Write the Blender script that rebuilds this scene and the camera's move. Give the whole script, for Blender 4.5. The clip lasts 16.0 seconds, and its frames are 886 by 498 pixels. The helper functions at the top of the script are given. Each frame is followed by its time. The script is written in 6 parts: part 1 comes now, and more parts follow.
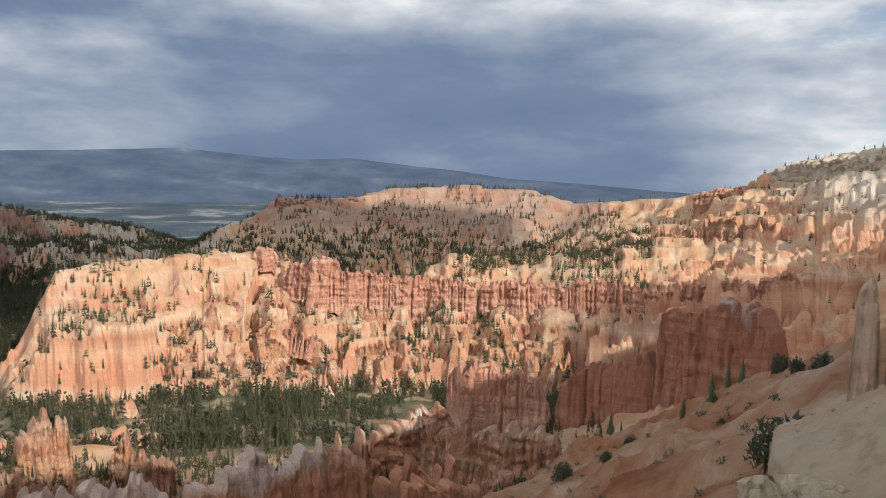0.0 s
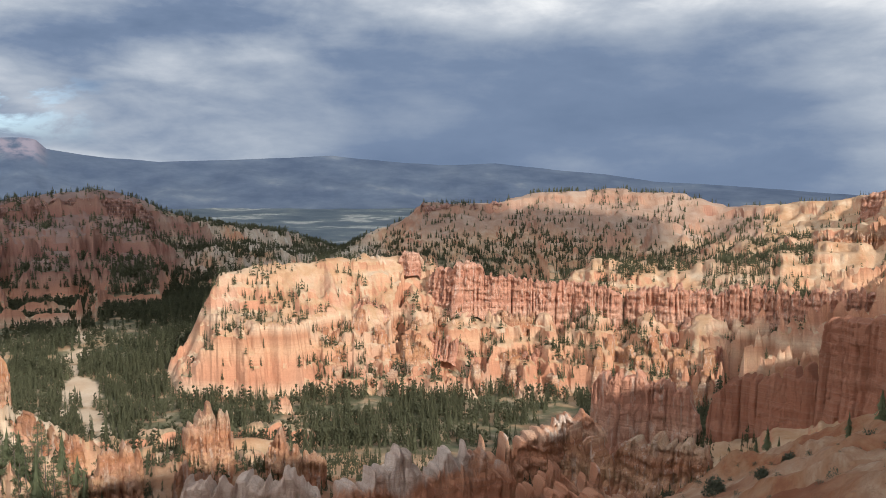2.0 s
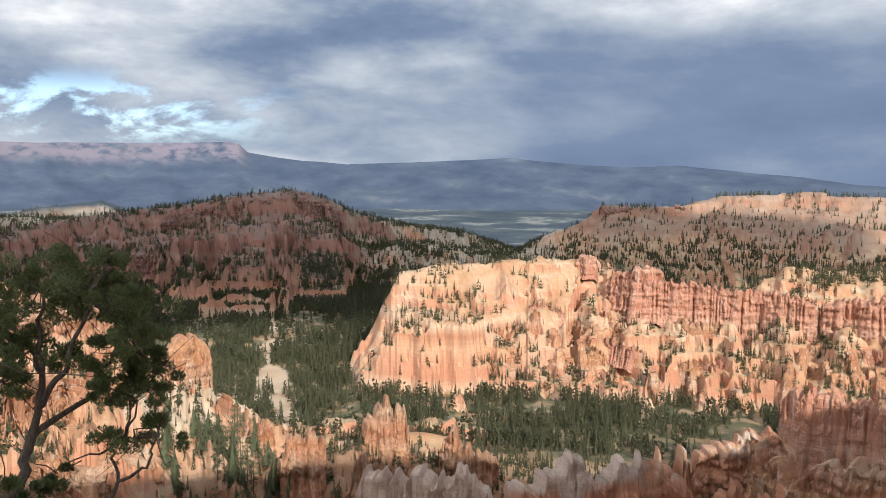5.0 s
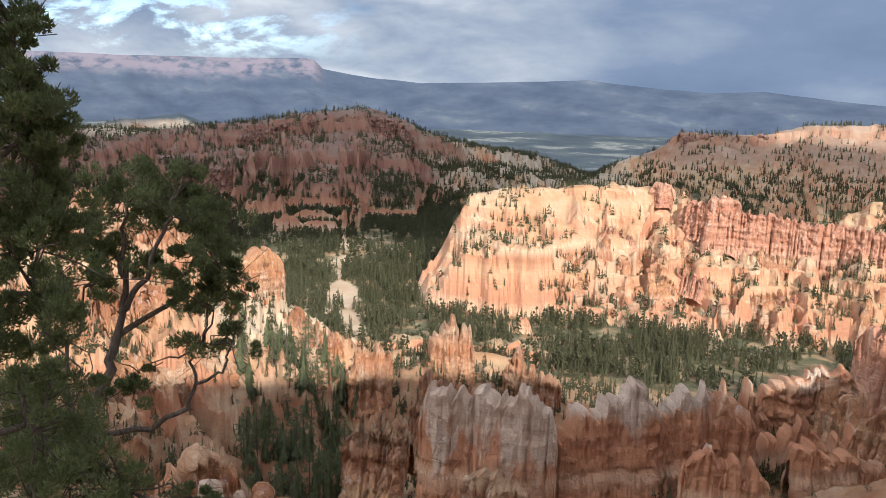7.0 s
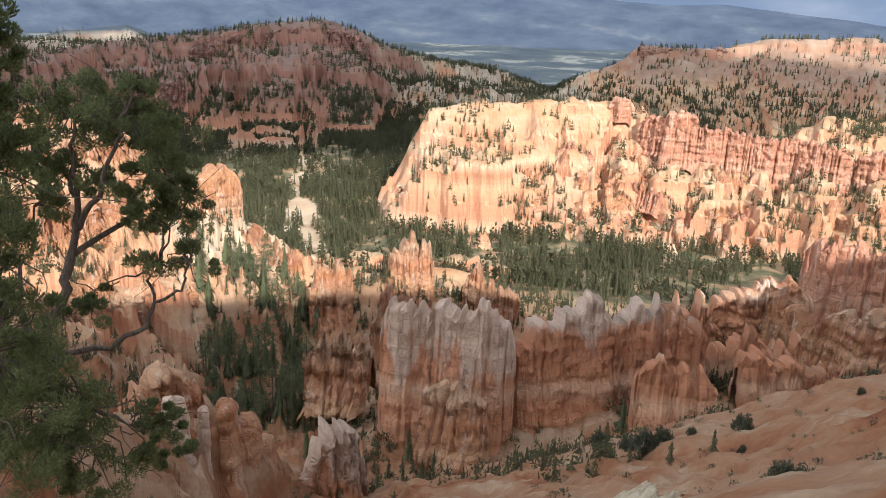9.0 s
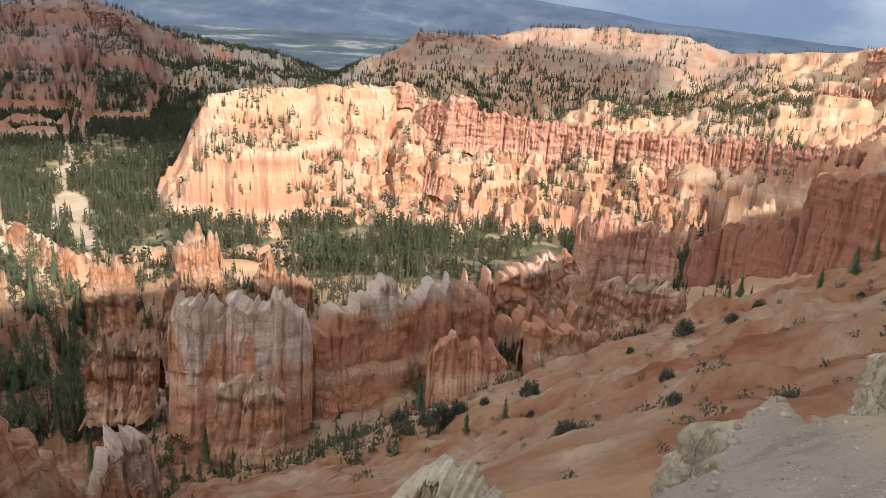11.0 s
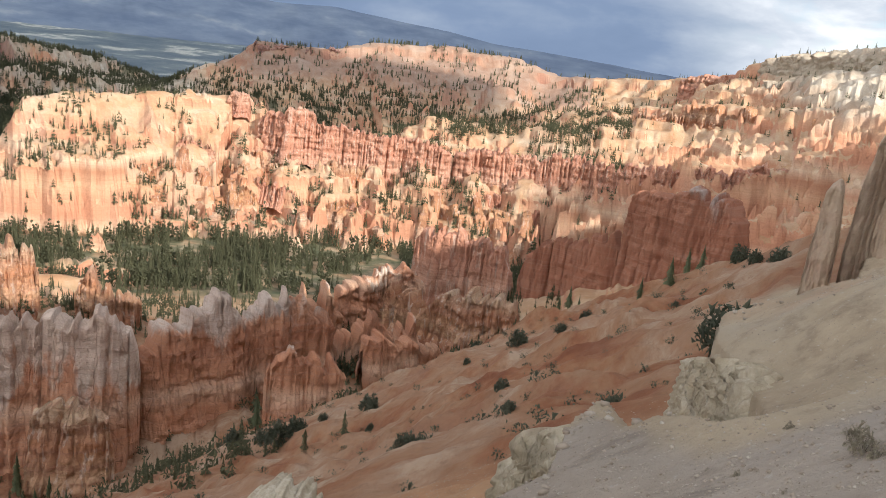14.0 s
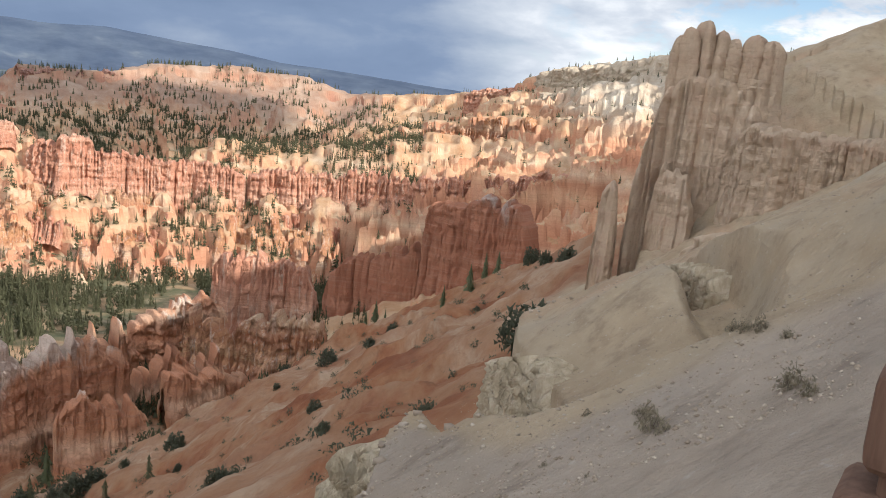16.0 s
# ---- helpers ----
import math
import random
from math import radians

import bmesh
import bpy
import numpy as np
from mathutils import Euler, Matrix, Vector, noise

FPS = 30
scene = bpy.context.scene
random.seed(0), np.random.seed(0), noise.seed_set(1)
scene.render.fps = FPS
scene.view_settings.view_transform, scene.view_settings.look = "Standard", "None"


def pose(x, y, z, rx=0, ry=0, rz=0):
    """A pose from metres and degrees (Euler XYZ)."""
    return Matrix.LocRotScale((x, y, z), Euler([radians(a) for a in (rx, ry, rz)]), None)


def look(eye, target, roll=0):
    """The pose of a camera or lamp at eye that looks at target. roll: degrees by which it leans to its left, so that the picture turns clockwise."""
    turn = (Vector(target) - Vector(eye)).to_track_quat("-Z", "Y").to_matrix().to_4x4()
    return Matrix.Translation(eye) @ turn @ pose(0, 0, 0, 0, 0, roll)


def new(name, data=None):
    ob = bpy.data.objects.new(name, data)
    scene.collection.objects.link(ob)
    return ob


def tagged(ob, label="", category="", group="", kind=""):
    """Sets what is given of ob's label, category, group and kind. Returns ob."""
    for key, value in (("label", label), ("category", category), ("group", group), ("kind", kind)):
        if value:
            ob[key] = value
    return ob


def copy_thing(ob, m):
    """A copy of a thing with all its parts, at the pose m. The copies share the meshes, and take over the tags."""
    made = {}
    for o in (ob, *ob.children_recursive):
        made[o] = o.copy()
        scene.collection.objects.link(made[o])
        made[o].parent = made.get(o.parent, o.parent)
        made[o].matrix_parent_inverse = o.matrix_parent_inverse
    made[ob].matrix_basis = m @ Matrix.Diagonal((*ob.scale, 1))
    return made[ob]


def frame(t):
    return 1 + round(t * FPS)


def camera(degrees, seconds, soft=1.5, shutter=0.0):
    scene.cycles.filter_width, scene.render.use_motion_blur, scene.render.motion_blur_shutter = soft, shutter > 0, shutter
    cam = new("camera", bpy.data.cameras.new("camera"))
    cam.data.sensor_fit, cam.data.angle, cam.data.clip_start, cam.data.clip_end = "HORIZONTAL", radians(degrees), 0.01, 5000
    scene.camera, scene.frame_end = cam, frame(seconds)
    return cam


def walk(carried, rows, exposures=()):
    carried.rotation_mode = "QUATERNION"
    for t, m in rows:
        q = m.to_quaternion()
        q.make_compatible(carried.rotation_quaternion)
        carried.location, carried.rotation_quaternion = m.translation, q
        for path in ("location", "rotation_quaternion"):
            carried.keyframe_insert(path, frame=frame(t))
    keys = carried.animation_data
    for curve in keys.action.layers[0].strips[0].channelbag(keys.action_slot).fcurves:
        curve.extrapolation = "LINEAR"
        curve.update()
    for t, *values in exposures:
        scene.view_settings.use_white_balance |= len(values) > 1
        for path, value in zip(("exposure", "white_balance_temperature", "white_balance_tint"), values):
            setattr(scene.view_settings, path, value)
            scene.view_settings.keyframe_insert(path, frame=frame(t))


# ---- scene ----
cam = camera(57.0, 16.0, soft=0.9)
# A visitor at the rim turns on the spot: seconds, yaw, pitch, roll.
TURNS = (
    (0.0, -0.53, -4.72, -0.90), (0.5, 2.39, -4.89, -0.32), (1.0, 4.99, -5.27, -0.19), (1.5, 7.32, -5.44, -0.14),
    (2.0, 9.51, -4.49, -0.21), (2.5, 11.63, -3.83, -0.39), (3.0, 13.97, -3.83, -0.68), (3.5, 16.48, -4.17, -0.75),
    (4.0, 18.37, -3.77, -0.47), (6.5, 26.27, -8.15, -1.68), (7.0, 27.03, -9.99, -1.88), (7.5, 26.57, -11.78, -2.35),
    (8.0, 25.91, -13.18, -2.31), (8.5, 25.32, -14.61, -2.31), (9.0, 24.17, -15.77, -2.09), (9.5, 19.22, -16.28, -2.14),
    (12.0, 5.42, -15.68, -4.22), (12.5, 2.96, -15.50, -4.61), (13.0, 0.77, -15.11, -5.33), (13.5, -0.61, -14.51, -6.28),
    (14.0, -1.53, -14.21, -6.25), (14.5, -5.78, -13.51, -5.16), (15.0, -9.66, -12.51, -5.24), (15.5, -13.18, -11.91, -4.93),
    (16.0, -16.05, -11.58, -5.12),
)
EXPOSURES = ((0.0, -0.01), (4.0, 0.13), (7.0, 0.37), (9.0, 0.55), (12.0, 0.48), (14.0, 0.45), (16.0, 0.42))
walk(cam, [(t, pose(0.10 + 0.004 * t, 0.10, 0, 90 + p, r, w)) for t, w, p, r in TURNS], EXPOSURES)

# ------------------------------------------------------------------ light
SUN_ELEV, SUN_AZ = 25.0, -140.0   # degrees; azimuth counted to the left of straight ahead


def way(az, el=0.0):
    """Unit vector at an azimuth to the left of +y and an elevation."""
    a, e = radians(az), radians(el)
    return Vector((-math.sin(a) * math.cos(e), math.cos(a) * math.cos(e), math.sin(e)))


SUN_WAY = way(SUN_AZ, SUN_ELEV)
sun_data = bpy.data.lights.new("sun", "SUN")
sun_data.energy, sun_data.angle, sun_data.color = 4.7, radians(0.6), (1.0, 0.985, 0.95)
sun = new("sun", sun_data)
sun.matrix_world = look(SUN_WAY * 100, (0, 0, 0))


class Nodes:
    """Short hand for building a node tree."""

    def __init__(self, tree):
        self.tree = tree
        tree.nodes.clear()

    def add(self, kind):
        return self.tree.nodes.new(kind)

    def link(self, a, b):
        self.tree.links.new(a, b)

    def put(self, socket, value):
        if isinstance(value, bpy.types.NodeSocket):
            self.tree.links.new(value, socket)
        elif isinstance(value, (tuple, list)) and socket.type == "RGBA" and len(value) == 3:
            socket.default_value = (*value, 1)
        else:
            socket.default_value = value

    def math(self, op, a, b=0.0, c=0.0, clamp=False):
        n = self.add("ShaderNodeMath")
        n.operation, n.use_clamp = op, clamp
        for s, v in zip(n.inputs, (a, b, c)):
            self.put(s, v)
        return n.outputs[0]

    def mix(self, f, a, b, kind="MIX"):
        n = self.add("ShaderNodeMix")
        n.data_type, n.blend_type = "RGBA", kind
        self.put(n.inputs[0], f), self.put(n.inputs[6], a), self.put(n.inputs[7], b)
        return n.outputs[2]

    def noise(self, vector, scale, detail=4.0, rough=0.55, distort=0.0):
        n = self.add("ShaderNodeTexNoise")
        self.put(n.inputs["Vector"], vector)
        n.inputs["Scale"].default_value, n.inputs["Detail"].default_value = scale, detail
        n.inputs["Roughness"].default_value, n.inputs["Distortion"].default_value = rough, distort
        return n.outputs["Fac"]

    def scaled(self, vector, x, y, z):
        n = self.add("ShaderNodeVectorMath")
        n.operation = "MULTIPLY"
        self.put(n.inputs[0], vector)
        n.inputs[1].default_value = (x, y, z)
        return n.outputs[0]

    def cracks(self, pos, x, y, z, width):
        """0 in the joints of a jointed rock, 1 on its blocks."""
        warp = self.add("ShaderNodeVectorMath")
        warp.operation = "ADD"
        soft = self.add("ShaderNodeTexNoise")
        self.put(soft.inputs["Vector"], pos)
        soft.inputs["Scale"].default_value = 0.35 * x
        bend = self.scaled(soft.outputs["Color"], 1.2 / x, 1.2 / y, 1.2 / z)
        self.put(warp.inputs[0], pos), self.put(warp.inputs[1], bend)
        v = self.add("ShaderNodeTexVoronoi")
        v.feature = "DISTANCE_TO_EDGE"
        self.put(v.inputs["Vector"], self.scaled(warp.outputs[0], x, y, z))
        v.inputs["Scale"].default_value = 1.0
        return self.span(v.outputs["Distance"], 0.0, width)

    def ramp(self, fac, stops, smooth="LINEAR"):
        n = self.add("ShaderNodeValToRGB")
        n.color_ramp.interpolation = smooth
        els = n.color_ramp.elements
        while len(els) < len(stops):
            els.new(0.5)
        for e, (p, c) in zip(els, stops):
            e.position, e.color = p, (*c, 1) if len(c) == 3 else c
        self.put(n.inputs[0], fac)
        return n.outputs[0]

    def span(self, v, lo, hi, a=0.0, b=1.0):
        n = self.add("ShaderNodeMapRange")
        n.interpolation_type = "SMOOTHSTEP"
        for s, x in zip(n.inputs, (v, lo, hi, a, b)):
            self.put(s, x)
        return n.outputs[0]


# Sky: clear Nishita blue behind a layer of storm cloud, thick and slate blue ahead, broken to either side.
world = bpy.data.worlds.new("world")
scene.world = world
world.use_nodes = True
w = Nodes(world.node_tree)
sky = w.add("ShaderNodeTexSky")
sky.sky_type, sky.sun_disc = "NISHITA", False
sky.sun_elevation, sky.sun_rotation = radians(SUN_ELEV), radians(-SUN_AZ)
sky.altitude, sky.dust_density = 2500, 1.0
blue = w.mix(1.0, sky.outputs[0], (0.105, 0.105, 0.105), "MULTIPLY")
aim = w.add("ShaderNodeTexCoord").outputs["Generated"]
parts = w.add("ShaderNodeSeparateXYZ")
w.put(parts.inputs[0], aim)
dx, dy, dz = parts.outputs
big = w.noise(w.scaled(aim, 1, 1, 3.4), 2.4, 5, 0.5, 0.1)
fine = w.noise(w.scaled(aim, 1, 1, 3.4), 5.0, 8, 0.55, 0.15)
puff = w.noise(w.scaled(aim, 1, 1, 2.2), 11.0, 9, 0.6, 0.3)
az = w.math("ARCTAN2", w.math("MULTIPLY", dx, -1.0), dy)              # radians to the left of straight ahead
lump = w.math("ADD", w.math("MULTIPLY", big, 0.5), w.math("ADD", w.math("MULTIPLY", fine, 0.32), w.math("MULTIPLY", puff, 0.18)))
# the rain curtain: widest straight ahead and low down
side = w.math("ABSOLUTE", w.math("SUBTRACT", az, 0.02))
storm = w.math("MULTIPLY", w.span(side, 0.62, 0.10), w.span(dz, 0.27, 0.09))
tone = w.math("ADD", w.math("MULTIPLY", w.math("SUBTRACT", lump, 0.5), w.span(storm, 0.0, 1.0, 3.2, 1.2)), w.span(storm, 0.0, 1.0, 0.54, 0.25))
tone = w.math("ADD", tone, w.span(az, -0.12, -0.55, 0.0, 0.22))
cloud = w.ramp(tone, ((0.0, (0.11, 0.16, 0.255)), (0.25, (0.155, 0.21, 0.315)), (0.5, (0.30, 0.35, 0.43)), (0.7, (0.45, 0.49, 0.55)), (1.0, (0.80, 0.81, 0.82))))
# gaps of blue to the right and far to the left
gaps = w.math("MAXIMUM", w.span(az, -0.30, -0.72), w.math("MULTIPLY", w.span(az, 0.52, 0.74), w.span(w.math("ABSOLUTE", w.math("SUBTRACT", dz, 0.085)), 0.05, 0.01)))
hole = w.math("MULTIPLY", w.span(puff, 0.52, 0.40), gaps)
back = w.span(dy, 0.35, -0.3)
cover = w.math("SUBTRACT", 1.0, w.math("MAXIMUM", hole, w.math("MULTIPLY", back, w.span(lump, 0.56, 0.46))))
bright = w.mix(w.math("MULTIPLY", w.span(dy, 0.25, -0.5), 0.75), cloud, (2.5, 2.6, 2.72))   # unseen clouds round the sun, brightened to fill the shade
sky_out = w.mix(cover, blue, bright)
bg = w.add("ShaderNodeBackground")
w.put(bg.inputs[0], sky_out)
bg.inputs[1].default_value = 1.2
w.link(bg.outputs[0], w.add("ShaderNodeOutputWorld").inputs[0])


# ------------------------------------------------------------------ materials
def material(name):
    m = bpy.data.materials.new(name)
    m.use_nodes = True
    return m, Nodes(m.node_tree)


def finish(n, color, rough=0.95, bump=None, strength=0.5, distance=0.3, glow=None):
    out = n.add("ShaderNodeOutputMaterial")
    b = n.add("ShaderNodeBsdfPrincipled")
    n.put(b.inputs["Base Color"], color)
    n.put(b.inputs["Roughness"], rough)
    b.inputs["Specular IOR Level"].default_value = 0.15
    if bump is not None:
        k = n.add("ShaderNodeBump")
        k.inputs["Strength"].default_value, k.inputs["Distance"].default_value = strength, distance
        n.put(k.inputs["Height"], bump)
        n.link(k.outputs[0], b.inputs["Normal"])
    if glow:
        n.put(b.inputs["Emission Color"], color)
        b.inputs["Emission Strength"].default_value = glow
    n.link(b.outputs[0], out.inputs[0])


def place(n):
    return n.add("ShaderNodeNewGeometry").outputs["Position"]


def z_of(n, v):
    s = n.add("ShaderNodeSeparateXYZ")
    n.put(s.inputs[0], v)
    return s.outputs[2]


def strata(n, pos, period=46.0, wobble=7.0):
    """Beds of red, orange, pink and white limestone that lie level through all the walls."""
    bend = n.math("MULTIPLY", n.math("SUBTRACT", n.noise(pos, 0.012, 3), 0.5), wobble * 2)
    level = n.math("ADD", z_of(n, pos), bend)
    cyc = n.math("FRACT", n.math("DIVIDE", n.math("ADD", level, 500.0), period))
    return level, cyc


def rock_material(name, stops, fine_scale=1.0, bump=0.6):
    m, n = material(name)
    pos = place(n)
    level, cyc = strata(n, pos)
    base = n.ramp(cyc, stops)
    thin = n.noise(n.scaled(pos, 0.02, 0.02, 0.9 * fine_scale), 1.0, 5, 0.65)
    base = n.mix(n.span(thin, 0.44, 0.58, 0.0, 0.55), base, (0.47, 0.23, 0.145))
    streak = n.noise(n.scaled(pos, 0.55 * fine_scale, 0.55 * fine_scale, 0.05), 1.0, 5, 0.6)
    base = n.mix(n.span(streak, 0.54, 0.64, 0.0, 0.55), base, (0.68, 0.53, 0.42))
    stain = n.noise(pos, 0.07 * fine_scale, 5, 0.6)
    base = n.mix(n.span(stain, 0.45, 0.75, 0.0, 0.45), base, (0.40, 0.19, 0.12))
    joint = n.math("MULTIPLY", n.cracks(pos, 0.22 * fine_scale, 0.22 * fine_scale, 0.09 * fine_scale, 0.07), n.cracks(pos, 0.35 * fine_scale, 0.35 * fine_scale, 0.8 * fine_scale, 0.05))
    base = n.mix(n.span(joint, 1.0, 0.0, 0.0, 0.22), base, (0.20, 0.095, 0.06))
    grain = n.noise(pos, 1.6 * fine_scale, 6, 0.75)
    base = n.mix(0.3, base, n.ramp(grain, ((0.3, (0.45, 0.45, 0.45)), (0.7, (1, 1, 1)))), "MULTIPLY")
    relief = n.math("ADD", n.math("ADD", n.math("MULTIPLY", thin, 1.0), n.math("MULTIPLY", joint, 0.6)), n.math("ADD", streak, n.math("MULTIPLY", grain, 0.8)))
    finish(n, base, 0.95, relief, bump, 1.2 / fine_scale)
    return m


ORANGE = rock_material("orange_limestone", ((0.0, (0.51, 0.24, 0.115)), (0.2, (0.59, 0.31, 0.155)), (0.38, (0.45, 0.185, 0.09)), (0.52, (0.63, 0.38, 0.22)), (0.7, (0.49, 0.22, 0.11)), (0.86, (0.66, 0.46, 0.30)), (1.0, (0.51, 0.24, 0.115))))
# darker copy of RED: cloud shade on the mesas put into the colour
DIMMED_RED = rock_material("shade_dimmed_limestone", ((0.0, (0.30, 0.16, 0.13)), (0.3, (0.26, 0.13, 0.105)), (0.55, (0.35, 0.225, 0.19)), (0.8, (0.28, 0.145, 0.115)), (1.0, (0.30, 0.16, 0.13))))
RED = rock_material("red_limestone", ((0.0, (0.60, 0.29, 0.185)), (0.3, (0.53, 0.23, 0.145)), (0.55, (0.66, 0.38, 0.255)), (0.8, (0.56, 0.26, 0.165)), (1.0, (0.60, 0.29, 0.185))))


def pale_material(name, turn, low, high, blotch=60.0, shade_mix=0.0, cracked=1.0):
    """Bleached limestone above a level, stained orange and red below it."""
    m, n = material(name)
    pos = place(n)
    level, cyc = strata(n, pos, 30.0, 5.0)
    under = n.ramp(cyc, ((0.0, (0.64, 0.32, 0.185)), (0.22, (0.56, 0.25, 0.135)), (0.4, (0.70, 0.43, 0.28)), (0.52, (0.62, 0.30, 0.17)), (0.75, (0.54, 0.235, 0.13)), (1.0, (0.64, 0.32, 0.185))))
    # darkens the lower beds, standing in for shade on a wall
    under = n.mix(shade_mix, under, (0.36, 0.145, 0.085))
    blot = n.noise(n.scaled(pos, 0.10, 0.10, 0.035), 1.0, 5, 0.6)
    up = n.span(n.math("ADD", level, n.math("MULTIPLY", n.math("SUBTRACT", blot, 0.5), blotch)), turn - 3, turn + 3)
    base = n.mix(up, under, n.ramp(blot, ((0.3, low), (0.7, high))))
    thin = n.noise(n.scaled(pos, 0.03, 0.03, 1.1), 1.0, 5, 0.65)
    base = n.mix(n.span(thin, 0.45, 0.7, 0.0, 0.32), base, (0.52, 0.32, 0.235))
    streak = n.noise(n.scaled(pos, 0.7, 0.7, 0.06), 1.0, 5, 0.6)
    base = n.mix(n.span(streak, 0.5, 0.7, 0.0, 0.22), base, (0.48, 0.27, 0.18))
    joint = n.math("MULTIPLY", n.cracks(pos, 0.3, 0.3, 0.05, 0.06), n.cracks(pos, 0.25, 0.25, 1.0, 0.05))
    base = n.mix(n.span(joint, 1.0, 0.0, 0.0, 0.18 * cracked), base, (0.22, 0.13, 0.09))
    grain = n.noise(pos, 2.2, 6, 0.75)
    base = n.mix(0.3, base, n.ramp(grain, ((0.3, (0.5, 0.5, 0.5)), (0.7, (1, 1, 1)))), "MULTIPLY")
    relief = n.math("ADD", n.math("ADD", thin, n.math("MULTIPLY", joint, 0.6 * cracked)), n.math("ADD", streak, n.math("MULTIPLY", grain, 0.8)))
    finish(n, base, 0.95, relief, 0.6, 0.9)
    return m


PALE = pale_material("bleached_limestone", -90.0, (0.60, 0.42, 0.315), (0.72, 0.56, 0.44))
FIN = pale_material("fin_limestone", -81.0, (0.60, 0.43, 0.33), (0.72, 0.57, 0.46), 40.0)
# darker copy of FIN: the tall fins' shade is in its colour
FIN_TALL = pale_material("shade_dimmed_fin_limestone", -42.0, (0.40, 0.29, 0.235), (0.50, 0.40, 0.34), 40.0, 0.9)
CREAM = pale_material("cream_limestone", -70.0, (0.53, 0.385, 0.265), (0.62, 0.475, 0.345), cracked=0.12)
RIM = pale_material("rim_limestone", -60.0, (0.48, 0.385, 0.275), (0.57, 0.475, 0.355), cracked=0.6)


def crumbled_material():
    """Pale limestone that breaks into small chips."""
    m, n = material("crumbled_limestone")
    pos = place(n)
    soft = n.noise(pos, 2.2, 8, 0.7)
    base = n.ramp(soft, ((0.34, (0.42, 0.335, 0.225)), (0.5, (0.52, 0.425, 0.30)), (0.66, (0.62, 0.53, 0.40))))
    flute = n.noise(n.scaled(pos, 1.0, 1.0, 0.10), 3.6, 7, 0.66)
    base = n.mix(n.span(flute, 0.47, 0.64, 0.0, 0.55), base, (0.36, 0.265, 0.175))
    gap = n.cracks(pos, 3.0, 3.0, 2.4, 0.08)
    base = n.mix(n.span(gap, 1.0, 0.0, 0.0, 0.10), base, (0.24, 0.18, 0.12))
    grain = n.noise(pos, 26.0, 6, 0.75)
    relief = n.math("ADD", n.math("MULTIPLY", flute, 1.6), n.math("ADD", n.math("MULTIPLY", gap, 0.25), n.math("ADD", n.math("MULTIPLY", soft, 1.0), n.math("MULTIPLY", grain, 0.3))))
    finish(n, base, 0.95, relief, 0.7, 0.12)
    return m


CRUMB = crumbled_material()


